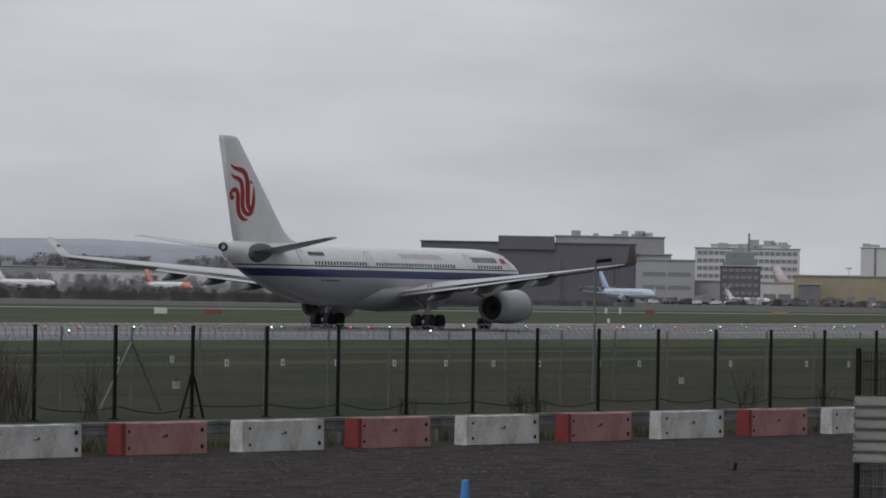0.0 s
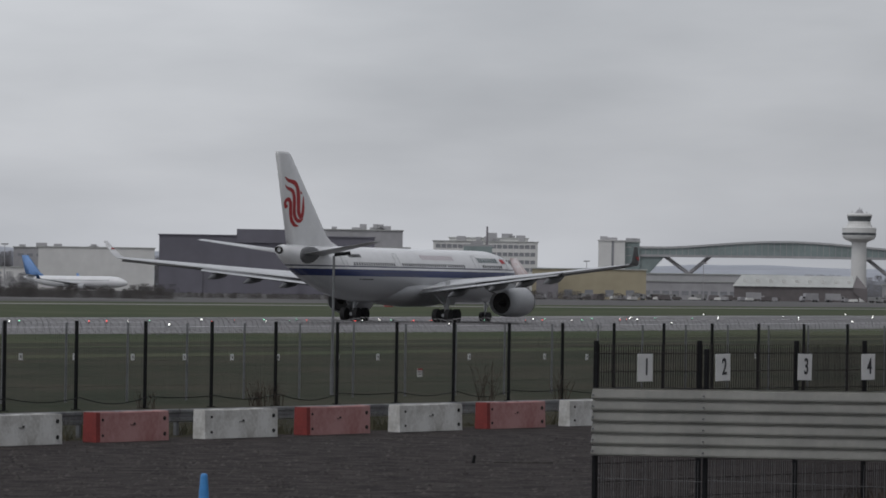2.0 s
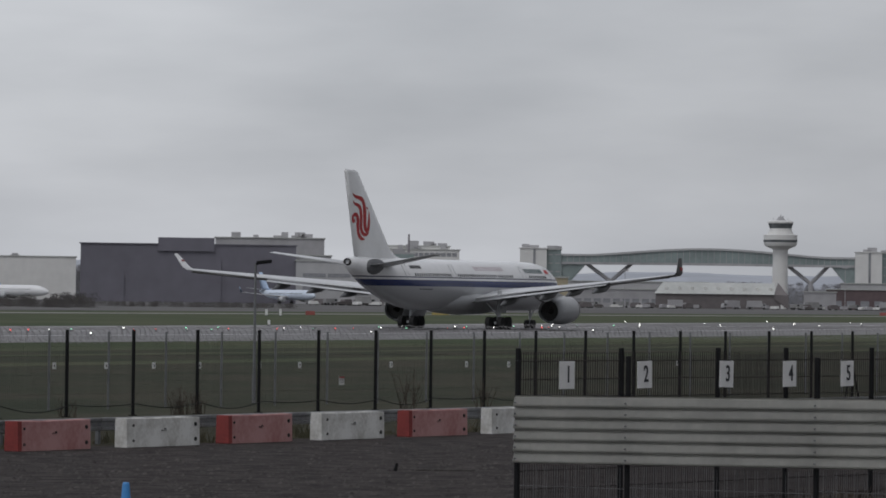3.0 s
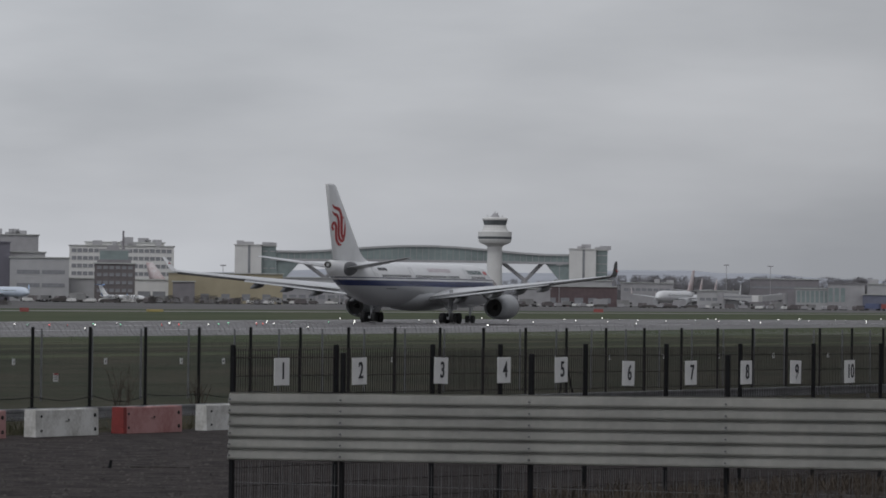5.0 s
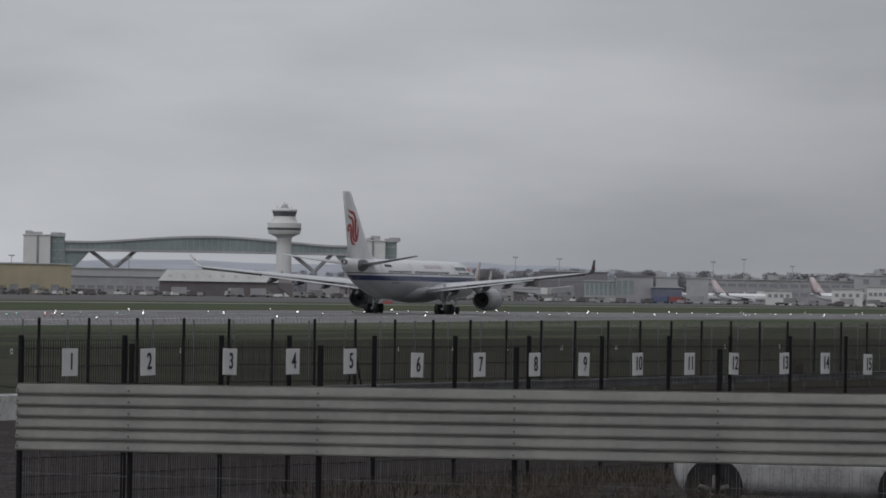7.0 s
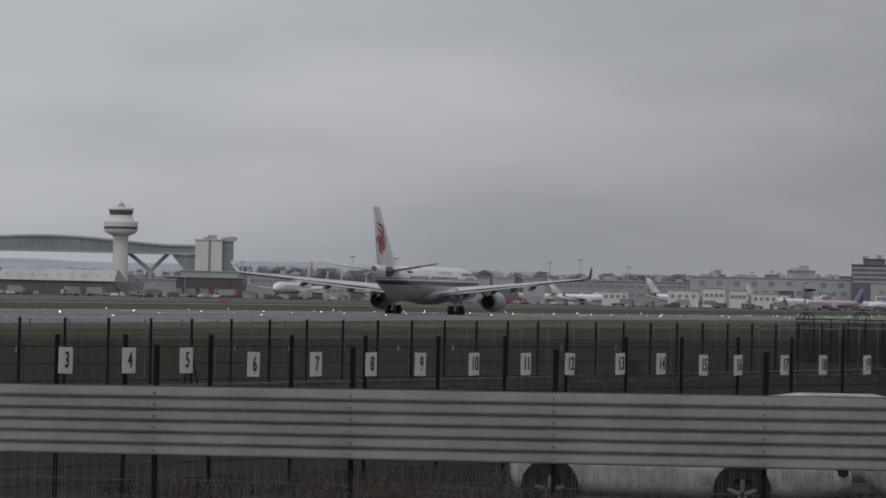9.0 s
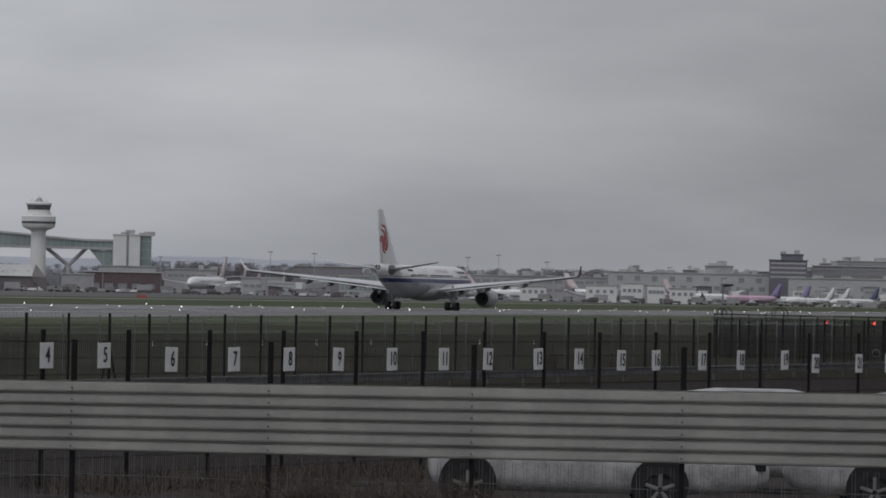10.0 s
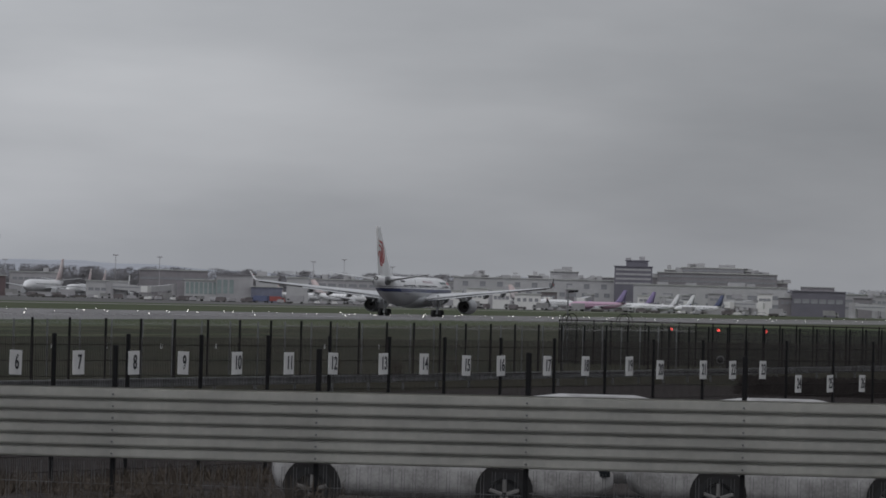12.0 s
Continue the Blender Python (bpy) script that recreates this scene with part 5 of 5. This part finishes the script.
        for dy in (-0.3, 0.3):
            wheel(bm, -0.9 * k, k * sd * 2.8 + dy, 0.55 * k, 0.55 * k, 0.35)
        rod(bm, (-0.9 * k, k * sd * 2.8, 0.5), (-0.9 * k, k * sd * 2.8, 2.6 * k), 0.14)
        part("main_gear", bm, DARK_M, b)
    bm = bmesh.new()
    wheel(bm, 14 * k, 0, 0.4 * k, 0.4 * k, 0.5)
    rod(bm, (14 * k, 0, 0.4), (14 * k, 0, 2.0 * k), 0.1)
    part("nose_gear", bm, DARK_M, b)
    return b


def parked():
    P = parked_airliner
    P(2.1, 1960, 148, ICE_BLUE, PALE_BLUE, "pale blue airliner parked before the dark hangar", 39)
    P(-3.12, 2350, 140, WHITE_P, ORANGE, "white airliner with orange tail and nose on the apron", 37, ORANGE)
    P(-4.75, 2300, 125, WHITE_P, WHITE_P, "white airliner half hidden by scrub", 37)
    P(3.48, 1850, 125, WHITE_P, SKY_BLUE, "small white jet with a blue high tailplane", 20, None, True)
    P(4.42, 2250, 112, WHITE_P, TAIL_RW, "white airliner with a red and white tail behind the cargo shed", 55)
    P(-1.2, 1850, 112, WHITE_P, SKY_BLUE, "white airliner with a blue tail near the hangar", 42)
    P(1.72, 2050, 165, WHITE_P, WHITE_P, "small white airliner beside the hangar doors", 30)
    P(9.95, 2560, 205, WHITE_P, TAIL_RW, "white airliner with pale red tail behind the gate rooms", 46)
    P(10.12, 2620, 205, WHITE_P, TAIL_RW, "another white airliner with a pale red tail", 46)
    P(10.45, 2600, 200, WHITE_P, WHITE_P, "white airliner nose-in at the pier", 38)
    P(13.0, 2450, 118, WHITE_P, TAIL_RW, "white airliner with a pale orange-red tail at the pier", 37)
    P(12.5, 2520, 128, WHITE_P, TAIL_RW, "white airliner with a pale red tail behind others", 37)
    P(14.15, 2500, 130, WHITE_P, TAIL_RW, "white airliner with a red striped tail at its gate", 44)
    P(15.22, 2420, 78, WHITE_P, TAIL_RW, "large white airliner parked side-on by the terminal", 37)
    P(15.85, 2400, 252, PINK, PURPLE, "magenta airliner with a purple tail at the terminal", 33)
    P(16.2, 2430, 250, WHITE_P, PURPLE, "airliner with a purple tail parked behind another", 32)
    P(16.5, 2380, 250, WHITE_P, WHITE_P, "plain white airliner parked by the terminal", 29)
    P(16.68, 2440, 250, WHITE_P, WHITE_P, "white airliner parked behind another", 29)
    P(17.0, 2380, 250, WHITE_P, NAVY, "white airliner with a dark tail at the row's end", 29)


TAXIING = parked_airliner(9.58, 2480, 208, WHITE_P, TAIL_RW, "large white airliner with a red striped tail taxiing slowly", 58)


def boarding_bridge(az, d, turn, L):
    p = base(az, d)
    b = thing("boarding_bridge", pose(p.x, p.y, p.z, 0, 0, turn), "pale grey covered boarding bridge on a steel leg", "boarding bridge", "boarding bridges")
    bm = bmesh.new()
    loft(bm, [[(x, y, z + dz) for y, dz in ((-1.5, 0), (1.5, 0), (1.5, 2.7), (-1.5, 2.7))] for x, z in ((0, 4.6), (L, 3.4))], smooth=False)
    tunnel = part("tunnel", bm, PALE, b)
    bm = bmesh.new()
    box(bm, L - 0.2, L + 3.2, -2.0, 2.0, 3.2, 6.3, 0.2)
    part("cab", bm, RENDER_W, b)
    bm = bmesh.new()
    box(bm, L * 0.05, L * 0.95, -1.56, -1.5, 5.2, 5.7)
    part("window_strip", bm, WINDOW, tunnel)
    bm = bmesh.new()
    rod(bm, (0, 0, 0), (0, 0, 7.6), 2.2, n=14)
    part("rotunda", bm, STONE_G, b)
    bm = bmesh.new()
    for y in (-1.3, 1.3):
        rod(bm, (L * 0.75, y, 0.6), (L * 0.75, y, 4.0), 0.25)
    box(bm, L * 0.75 - 0.5, L * 0.75 + 0.5, -1.8, 1.8, 0.2, 0.9)
    part("leg", bm, DARK_B, b)


def bridges():
    for az, d, turn, L in ((14.55, 2440, -150, 16), (14.85, 2430, -35, 18), (15.12, 2450, -140, 15), (15.75, 2470, -120, 14), (16.62, 2470, -60, 14), (17.3, 2450, -30, 16), (17.62, 2460, -150, 16), (18.75, 2430, -40, 18), (13.4, 2480, -140, 16), (10.3, 2380, -30, 16), (11.0, 2400, -150, 15)):
        boarding_bridge(az, d, turn, L)


# ---- apron vehicles ----
def truck(m, label, paint, L, H, flat):
    t = thing("service_truck", m, label, "truck", "apron vehicles")
    bm = bmesh.new()
    box(bm, -L / 2, L / 2 - 1.9, -1.1, 1.1, 0.9, H * (0.5 if flat else 1.0), 0.06)
    part("load_body", bm, paint, t)
    bm = bmesh.new()
    loft(bm, [[(x, y, z) for y, z in ((-1.05, 0.6), (-1.05, zt), (1.05, zt), (1.05, 0.6))] for x, zt in ((L / 2 - 1.8, 2.4), (L / 2 - 0.5, 2.4), (L / 2 - 0.1, 1.5), (L / 2, 0.9))], smooth=False)
    cab = part("cab", bm, DULL_W if flat else paint, t)
    bm = bmesh.new()
    box(bm, L / 2 - 1.5, L / 2 - 0.6, -1.08, 1.08, 1.5, 2.15)
    part("cab_window", bm, GLASS_D, cab)
    for x in (-L / 2 + 1.0, L / 2 - 1.0):
        for y in (-0.95, 0.95):
            bm = bmesh.new()
            wheel(bm, x, y, 0.45, 0.45, 0.3)
            part("wheel", bm, RUBBER, t)
    return t


def apron_vehicles():
    kinds = [("dull white box lorry on the apron", DULL_W, 7.5, 3.3, False), ("dull white ground-handling truck on the apron", DULL_W, 6.5, 2.6, False), ("grey catering lorry on the apron", STONE_G, 8.0, 3.6, False),
             ("red fire tender on the apron", RED_P, 7.0, 3.0, False), ("dull white van on the apron", DULL_W, 5.2, 2.4, False), ("dark blue coach on the apron", NAVY, 9.0, 3.2, False)]
    made = {}
    rnd = random.Random(11)
    spots = [(3.9, 1820, 1), (4.6, 1840, 4), (5.2, 1900, 1), (5.42, 2050, 1), (5.6, 2050, 4), (5.9, 2060, 1), (6.55, 2060, 2), (7.15, 2060, 2), (7.45, 2070, 2), (7.9, 2100, 4),
             (8.1, 2150, 0), (8.55, 2200, 4), (8.9, 2200, 2), (9.2, 2300, 0), (9.8, 2300, 2), (10.25, 2300, 4), (10.7, 2300, 1), (10.95, 2290, 0), (11.3, 2250, 4), (12.0, 2270, 5), (12.2, 2260, 3), (12.4, 2260, 2), (12.75, 2250, 4),
             (13.5, 2300, 0), (13.75, 2310, 4), (14.1, 2300, 2), (14.45, 2300, 0), (14.85, 2320, 4), (15.2, 2300, 0), (15.6, 2290, 2), (16.2, 2280, 4), (16.9, 2280, 0), (17.5, 2350, 4), (17.9, 2350, 2), (18.5, 2400, 0), (2.6, 1800, 4), (3.0, 1790, 0), (-0.4, 1850, 4)]
    for az, d, k in spots:
        p = base(az, d)
        m = pose(p.x, p.y, p.z + 0.03, 0, 0, rnd.choice((0, 180)) + rnd.uniform(-35, 35) - az)
        if k in made:
            copy_thing(made[k], m)
        else:
            made[k] = truck(m, *kinds[k])
    # baggage containers, steps and other ground equipment standing about
    first = []
    for label, paint, (w, dp, h) in (("grey baggage container on the apron", STONE_G, (3.0, 1.6, 1.7)), ("dark equipment crate on the apron", BRICK_B, (4.5, 2.0, 2.2)), ("dull white loader on the apron", RENDER_W, (3.6, 1.8, 1.4)), ("low dark barrier block on the apron", HEDGE, (6.5, 1.5, 1.3))):
        t = thing("ground_equipment", pose(0, 0, -60), label, "equipment", "ground equipment")
        bm = bmesh.new()
        loft(bm, [[(x, y, z) for y, z in ((-dp / 2, 0.35), (-dp / 2, h * k), (dp / 2, h * k), (dp / 2, 0.35))] for x, k in ((-w / 2, 0.75), (-w * 0.3, 1.0), (w * 0.4, 1.0), (w / 2, 0.6))], smooth=False)
        part("case", bm, paint, t)
        for x in (-w * 0.35, w * 0.35):
            bm = bmesh.new()
            rod(bm, (x, -dp / 2 + 0.1, 0.25), (x, dp / 2 - 0.1, 0.25), 0.25)
            part("wheel", bm, RUBBER, t)
        first.append(t)
    for i in range(170):
        az = rnd.choice((rnd.uniform(2.4, 5.2), rnd.uniform(5.2, 9.2), rnd.uniform(9.2, 12.6), rnd.uniform(12.6, 18.2)))
        d = float(np.interp(az, [2.4, 5.0, 6.0, 9, 12, 18], [1830, 1860, 2060, 2200, 2270, 2330])) + rnd.uniform(-60, 60)
        p = base(az, d)
        m = pose(p.x, p.y, p.z + 0.03, 0, 0, rnd.uniform(-60, 60) - az)
        k = (i * 7 + i // 5) % 4
        if i < 4:
            first[i].matrix_basis = m
        else:
            copy_thing(first[k], m)
    for az, d, h in ((4.62, 2300, 22), (-2.0, 2000, 24), (5.95, 2050, 20), (8.45, 2300, 25), (10.35, 2500, 28), (10.85, 2450, 27), (12.6, 2600, 28), (12.95, 2600, 30), (13.5, 2600, 26), (14.9, 2600, 24), (9.1, 2600, 24)):
        p = base(az, d)
        c = thing("floodlight_mast", pose(p.x, p.y, p.z, 0, 0, -az), "tall grey apron floodlight mast", "light mast", "floodlight masts")
        bm = bmesh.new()
        h *= 0.76
        rod(bm, (0, 0, 0), (0, 0, h), 0.2, 0.12)
        part("pole", bm, STONE_G, c)
        bm = bmesh.new()
        box(bm, -1.4, 1.4, -0.4, 0.4, h - 0.2, h + 0.35, 0.1)
        part("lamp_rack", bm, STONE_G, c)


# ---- hills, trees, scrub ----
def hills():
    bm = bmesh.new()
    rows = []
    for i in range(181):
        az = -11 + i * 0.2
        el = 0.33 + 0.2 * math.exp(-((az + 5) / 5.0) ** 2) + 0.12 * noise.noise(Vector((az * 0.35, 0, 0))) + 0.03 * noise.noise(Vector((az * 1.7, 4, 0))) - 0.1 * max(0, (az - 8) / 12)
        p = polar(az, 4300)
        q = polar(az, 4650)
        z = top_at(4300, max(0.12, el))
        rows.append([(p.x, p.y, 0), (p.x * 1.02, p.y * 1.02, z * 0.8), (q.x, q.y, z), (q.x * 1.01, q.y * 1.01, 0)])
    loft(bm, rows)
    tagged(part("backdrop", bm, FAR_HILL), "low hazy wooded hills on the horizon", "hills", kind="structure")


def clump(bm, c, w, h, n, rnd, leaf):
    """Many small blades about a centre, with gaps and a ragged outline."""
    for _ in range(n):
        a, r, v = rnd.uniform(0, 6.283), rnd.random() ** 0.5, rnd.random()
        p = c + Vector((w * r * math.cos(a) * (1 - 0.6 * v), w * r * math.sin(a) * (1 - 0.6 * v), h * v))
        t = Vector((rnd.uniform(-1, 1), rnd.uniform(-1, 1), rnd.uniform(-0.2, 1.2))).normalized()
        s = t.cross(Vector((rnd.uniform(-1, 1), rnd.uniform(-1, 1), rnd.uniform(-1, 1)))).normalized() * leaf * 0.35
        q = p + t * leaf * rnd.uniform(0.6, 1.5)
        bm.faces.new((bm.verts.new(p - s), bm.verts.new(p + s), bm.verts.new(q)))


def far_trees():
    rnd = random.Random(5)
    for nm, label, spans, material in (
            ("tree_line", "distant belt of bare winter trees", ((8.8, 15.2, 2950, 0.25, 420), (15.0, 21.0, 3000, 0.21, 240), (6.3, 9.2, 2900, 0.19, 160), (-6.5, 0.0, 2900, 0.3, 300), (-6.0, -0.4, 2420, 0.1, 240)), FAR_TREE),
            ("scrub", "dark bare scrub along the edge of the apron", ((-6.5, -0.1, 1150, -0.055, 420), (-0.1, 2.2, 1300, -0.085, 150), (-6.5, -0.1, 1500, 0.0, 130), (3.4, 5.2, 1750, -0.01, 40)), HEDGE)):
        bm = bmesh.new()
        for a0, a1, d, el, n in spans:
            for i in range(n):
                az, dd = rnd.uniform(a0, a1), d + rnd.uniform(-40, 40)
                p = base(az, dd)
                h = (top_at(dd, el) - p.z) * (rnd.uniform(0.55, 1.12) if nm == "tree_line" else rnd.uniform(0.6, 1.0))
                clump(bm, p, h * rnd.uniform(0.35, 0.75) * (1 if nm == "tree_line" else 1.5), h, 620 if nm == "tree_line" else 420, rnd, h * (0.05 if nm == "tree_line" else 0.07))
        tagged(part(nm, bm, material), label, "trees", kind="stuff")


def low_bank():
    rnd = random.Random(14)
    bm = bmesh.new()
    for i in range(130):
        p = polar(rnd.uniform(17.55, 19.2), rnd.uniform(200, 208))
        clump(bm, p, 0.7, rnd.uniform(0.5, 0.72), 260, rnd, 0.09)
    tagged(part("bramble_bank", bm, DARK_LEAF), "low dark mass of brambles before the guard rail", "brambles", kind="stuff")


def near_weeds():
    rnd = random.Random(8)
    bm = bmesh.new()
    for i in range(230):
        s = rnd.uniform(-20, 48)
        p = RAIL.at(s).translation + Vector((rnd.uniform(-0.9, 1.2), rnd.uniform(-0.9, 1.2), 0))
        h = rnd.choice((0.12, 0.18, 0.25, 0.4))
        for _ in range(26):
            a = rnd.uniform(0, 6.283)
            r0 = Vector((rnd.uniform(-0.2, 0.2), rnd.uniform(-0.2, 0.2), 0))
            t = Vector((math.cos(a) * 0.5, math.sin(a) * 0.5, 1.0)) * h * rnd.uniform(0.5, 1.3)
            w = Vector((0.011, 0, 0))
            bm.faces.new((bm.verts.new(p + r0 - w), bm.verts.new(p + r0 + w), bm.verts.new(p + r0 + t)))
    tagged(part("weeds", bm, LEAF), "dry weeds and grass tufts round the barriers", "weeds", kind="stuff")
    bm = bmesh.new()
    for i in range(420):
        s = BAYS.meets(7.5) + rnd.uniform(0, 42)
        p = BAYS.at(s).translation + Vector((rnd.uniform(-0.6, 1.6), rnd.uniform(-2.6, 0.2), 0))
        h = rnd.choice((0.1, 0.16, 0.22, 0.34))
        for _ in range(24):
            a = rnd.uniform(0, 6.283)
            r0 = Vector((rnd.uniform(-0.25, 0.25), rnd.uniform(-0.25, 0.25), 0))
            t = Vector((math.cos(a) * 0.6, math.sin(a) * 0.6, 1.0)) * h * rnd.uniform(0.5, 1.3)
            w = Vector((0.012, 0, 0))
            bm.faces.new((bm.verts.new(p + r0 - w), bm.verts.new(p + r0 + w), bm.verts.new(p + r0 + t)))
    tagged(part("dead_grass", bm, TWIG), "brown dead grass along the foot of the bay fence", "grass", kind="stuff")
    bm = bmesh.new()
    for i in range(300):
        az = rnd.uniform(9.3, 14.6)
        p = SCREEN.at(SCREEN.meets(az)).translation + Vector((rnd.uniform(-0.2, 0.2), -rnd.uniform(0.25, 0.8), 0))
        h = float(np.interp(az, [9.3, 10.2, 12.3, 13.0, 14.6], [0.55, 0.98, 1.02, 0.82, 0.6])) * rnd.uniform(0.6, 1.08)
        for _ in range(34):
            q = p + Vector((rnd.uniform(-0.3, 0.3), rnd.uniform(-0.25, 0.25), h * rnd.random() ** 0.6 * 0.85))
            t = Vector((rnd.uniform(-1, 1), rnd.uniform(-1, 1), rnd.uniform(-0.3, 1.0))).normalized() * rnd.uniform(0.06, 0.2)
            w = Vector((0.005, 0, 0.005))
            bm.faces.new((bm.verts.new(q - w), bm.verts.new(q + w), bm.verts.new(q + t)))
        for _ in range(5):
            q = p + Vector((rnd.uniform(-0.2, 0.2), rnd.uniform(-0.2, 0.2), 0))
            rod(bm, q, q + Vector((rnd.uniform(-0.2, 0.2), rnd.uniform(-0.2, 0.2), h)), 0.005, 0.002, n=3)
    tagged(part("dead_weeds", bm, TWIG), "tangled brown dead weeds along the foot of the screen", "weeds", kind="stuff")
    # bare shrubs growing through the fence
    for az, h, n in ((-4.95, 1.9, 46), (-4.7, 1.6, 30), (-3.9, 1.5, 22), (0.95, 0.75, 30), (1.15, 0.6, 26), (3.55, 1.2, 22), (4.4, 0.9, 18), (-0.3, 0.5, 16), (12.9, 0.8, 30), (13.6, 1.0, 30), (14.3, 0.8, 26)):
        p = FENCE.at(FENCE.meets(az) - 0.3).translation
        sh = thing("bare_shrub", pose(p.x, p.y, 0), "leafless thin-stemmed shrub at the foot of the fence", "shrub", "bare shrubs")
        bm = bmesh.new()
        for _ in range(n):
            a, tilt = rnd.uniform(0, 6.283), rnd.uniform(0.05, 0.55)
            q = Vector((rnd.uniform(-0.25, 0.25), rnd.uniform(-0.2, 0.2), 0))
            ln = h * rnd.uniform(0.5, 1.1)
            e = q + Vector((math.cos(a) * tilt, math.sin(a) * tilt, 1)) * ln
            rod(bm, q, e, 0.011, 0.004, n=4)
            for _ in range(4):
                v = rnd.uniform(0.3, 0.95)
                b = q.lerp(e, v)
                rod(bm, b, b + Vector((rnd.uniform(-1, 1), rnd.uniform(-1, 1), rnd.uniform(0.2, 1.2))) * ln * 0.22, 0.006, 0.003, n=3)
        part("crown", bm, TWIG, sh)


# ---- airfield lights and boards ----
def airfield_lights():
    def lamp(material, label, r):
        t = thing("airfield_light", pose(0, 0, -50), label, "airfield light", "airfield lights")
        bm = bmesh.new()
        rod(bm, (0, 0, 0), (0, 0, 0.2), 0.12, 0.08, n=8)
        part("base", bm, GALV, t)
        bm = bmesh.new()
        bmesh.ops.create_icosphere(bm, subdivisions=2, radius=r, matrix=Matrix.Translation((0, 0, 0.2 + r * 0.8)))
        part("lens", bm, material, t)
        return t

    white, red, green = lamp(LIGHT_W, "lit white runway light", 0.06), lamp(LIGHT_R, "lit red runway light", 0.055), lamp(LIGHT_G, "lit green taxiway light", 0.05)
    used = set()
    rnd = random.Random(21)

    def put(kind, s, q):
        m = pose(*run_pt(s, q, 0.02), 0, 0, 0)
        if kind in used:
            copy_thing(kind, m)
        else:
            kind.matrix_basis = m
            used.add(kind)

    s = 520
    while s < 2400:
        put(white, s, MID)
        s += 30 if s < 1200 else 60
    small = lamp(LIGHT_W, "small lit white light set in the runway", 0.042)
    for i in range(30):
        put(small, 560 + 30 * i + rnd.uniform(-4, 4), 203 + rnd.uniform(-2, 2))
        put(small, 575 + 30 * i + rnd.uniform(-4, 4), 222 + rnd.uniform(-2, 2))
    for s in range(640, 2400, 60):
        put(white, s, 236)
    for s in range(300, 1500, 60):
        put(white, s + 20, 188)
    for i in range(34):
        put((red, white, green, red)[i % 4], 325 + 6.5 * i + rnd.uniform(-2, 2), 206 + rnd.uniform(-1.5, 1.5))
    for i in range(12):
        put(green if i % 3 else white, 440 + 12 * i + rnd.uniform(-3, 3), 213 + rnd.uniform(-1.5, 1.5))
    for az in (16.69, 17.23, 17.765, 16.2):
        p = polar(az, 560)
        t = thing("obstruction_light", pose(p.x, p.y, 0), "bright red lamp on a short post in the grass", "airfield light", "red lamps")
        bm = bmesh.new()
        rod(bm, (0, 0, 0), (0, 0, 0.8), 0.05)
        part("post", bm, POST, t)
        bm = bmesh.new()
        bmesh.ops.create_icosphere(bm, subdivisions=2, radius=0.2 if az > 16.5 else 0.12, matrix=Matrix.Translation((0, 0, 0.92)))
        part("lens", bm, LIGHT_R, t)


def boards():
    for az, d, w, h, material, label in ((-3.2, 585, 1.5, 0.7, SIGN_W, "white airfield marker board in the grass"), (-2.6, 600, 2.0, 0.55, RED_P, "red airfield sign board in the grass"),
                                         (2.37, 820, 1.5, 0.65, RED_P, "red and black airfield sign board in the grass"), (1.87, 800, 0.4, 0.9, SIGN_W, "white marker board in the grass"), (2.03, 790, 0.35, 1.0, SIGN_W, "narrow white marker post in the grass"),
                                         (3.85, 900, 3.0, 0.4, YELLOW, "low yellow marker board in the grass"), (1.9, 560, 0.3, 0.5, SIGN_W, "white marker post by the runway"), (8.9, 1250, 2.4, 0.8, RED_P, "distant red sign board")):
        p = base(az, d)
        t = thing("airfield_sign", pose(p.x, p.y, p.z, 0, 0, -az), label, "sign", "airfield signs")
        for x in (-w * 0.35, w * 0.35):
            bm = bmesh.new()
            rod(bm, (x, 0, 0), (x, 0, 0.4), 0.04)
            part("leg", bm, GALV, t)
        bm = bmesh.new()
        box(bm, -w / 2, w / 2, -0.08, 0.08, 0.25, 0.25 + h, 0.02)
        part("panel", bm, material, t)


hills()
buildings()
parked()
bridges()
apron_vehicles()
far_trees()
near_weeds()
low_bank()
airfield_lights()
boards()


# ---- motion of things ----
ROLL_OUT = [
    (0.0, 417.3), (0.5, 432.7), (1.0, 448.8), (1.5, 465.6), (2.0, 483.1), (2.5, 501.2), (3.0, 519.9), (3.5, 539.3), (4.0, 559.2), (4.5, 579.8), (5.0, 600.9),
    (5.5, 622.6), (6.0, 644.8), (6.5, 667.6), (7.0, 691.0), (7.5, 714.9), (8.0, 739.4), (8.5, 764.5), (9.0, 790.2), (9.5, 816.6), (10.0, 843.5), (10.5, 871.1),
    (11.0, 899.4), (11.5, 928.4), (12.0, 958.2)]


def motions():
    rows = []
    for t, s in ROLL_OUT:
        p = run_pt(s, MID, 0.02)
        rows.append((t, pose(p.x, p.y, p.z, 0, 0, 90 - 27.1)))
    walk(AIRLINER, rows)
    # far off, a second airliner rolls slowly forward along its own heading
    start, ahead = base(9.87, 2468), Vector((math.sin(radians(208)), math.cos(radians(208)), 0))
    rows = []
    for t, s in ((0.0, 0.0), (3.7, 9.5), (5.5, 14.0), (9.0, 25.5), (12.0, 44.0)):
        p = start + ahead * s
        rows.append((t, pose(p.x, p.y, p.z + 0.03, 0, 0, 90 - 208)))
    walk(TAXIING, rows)


motions()
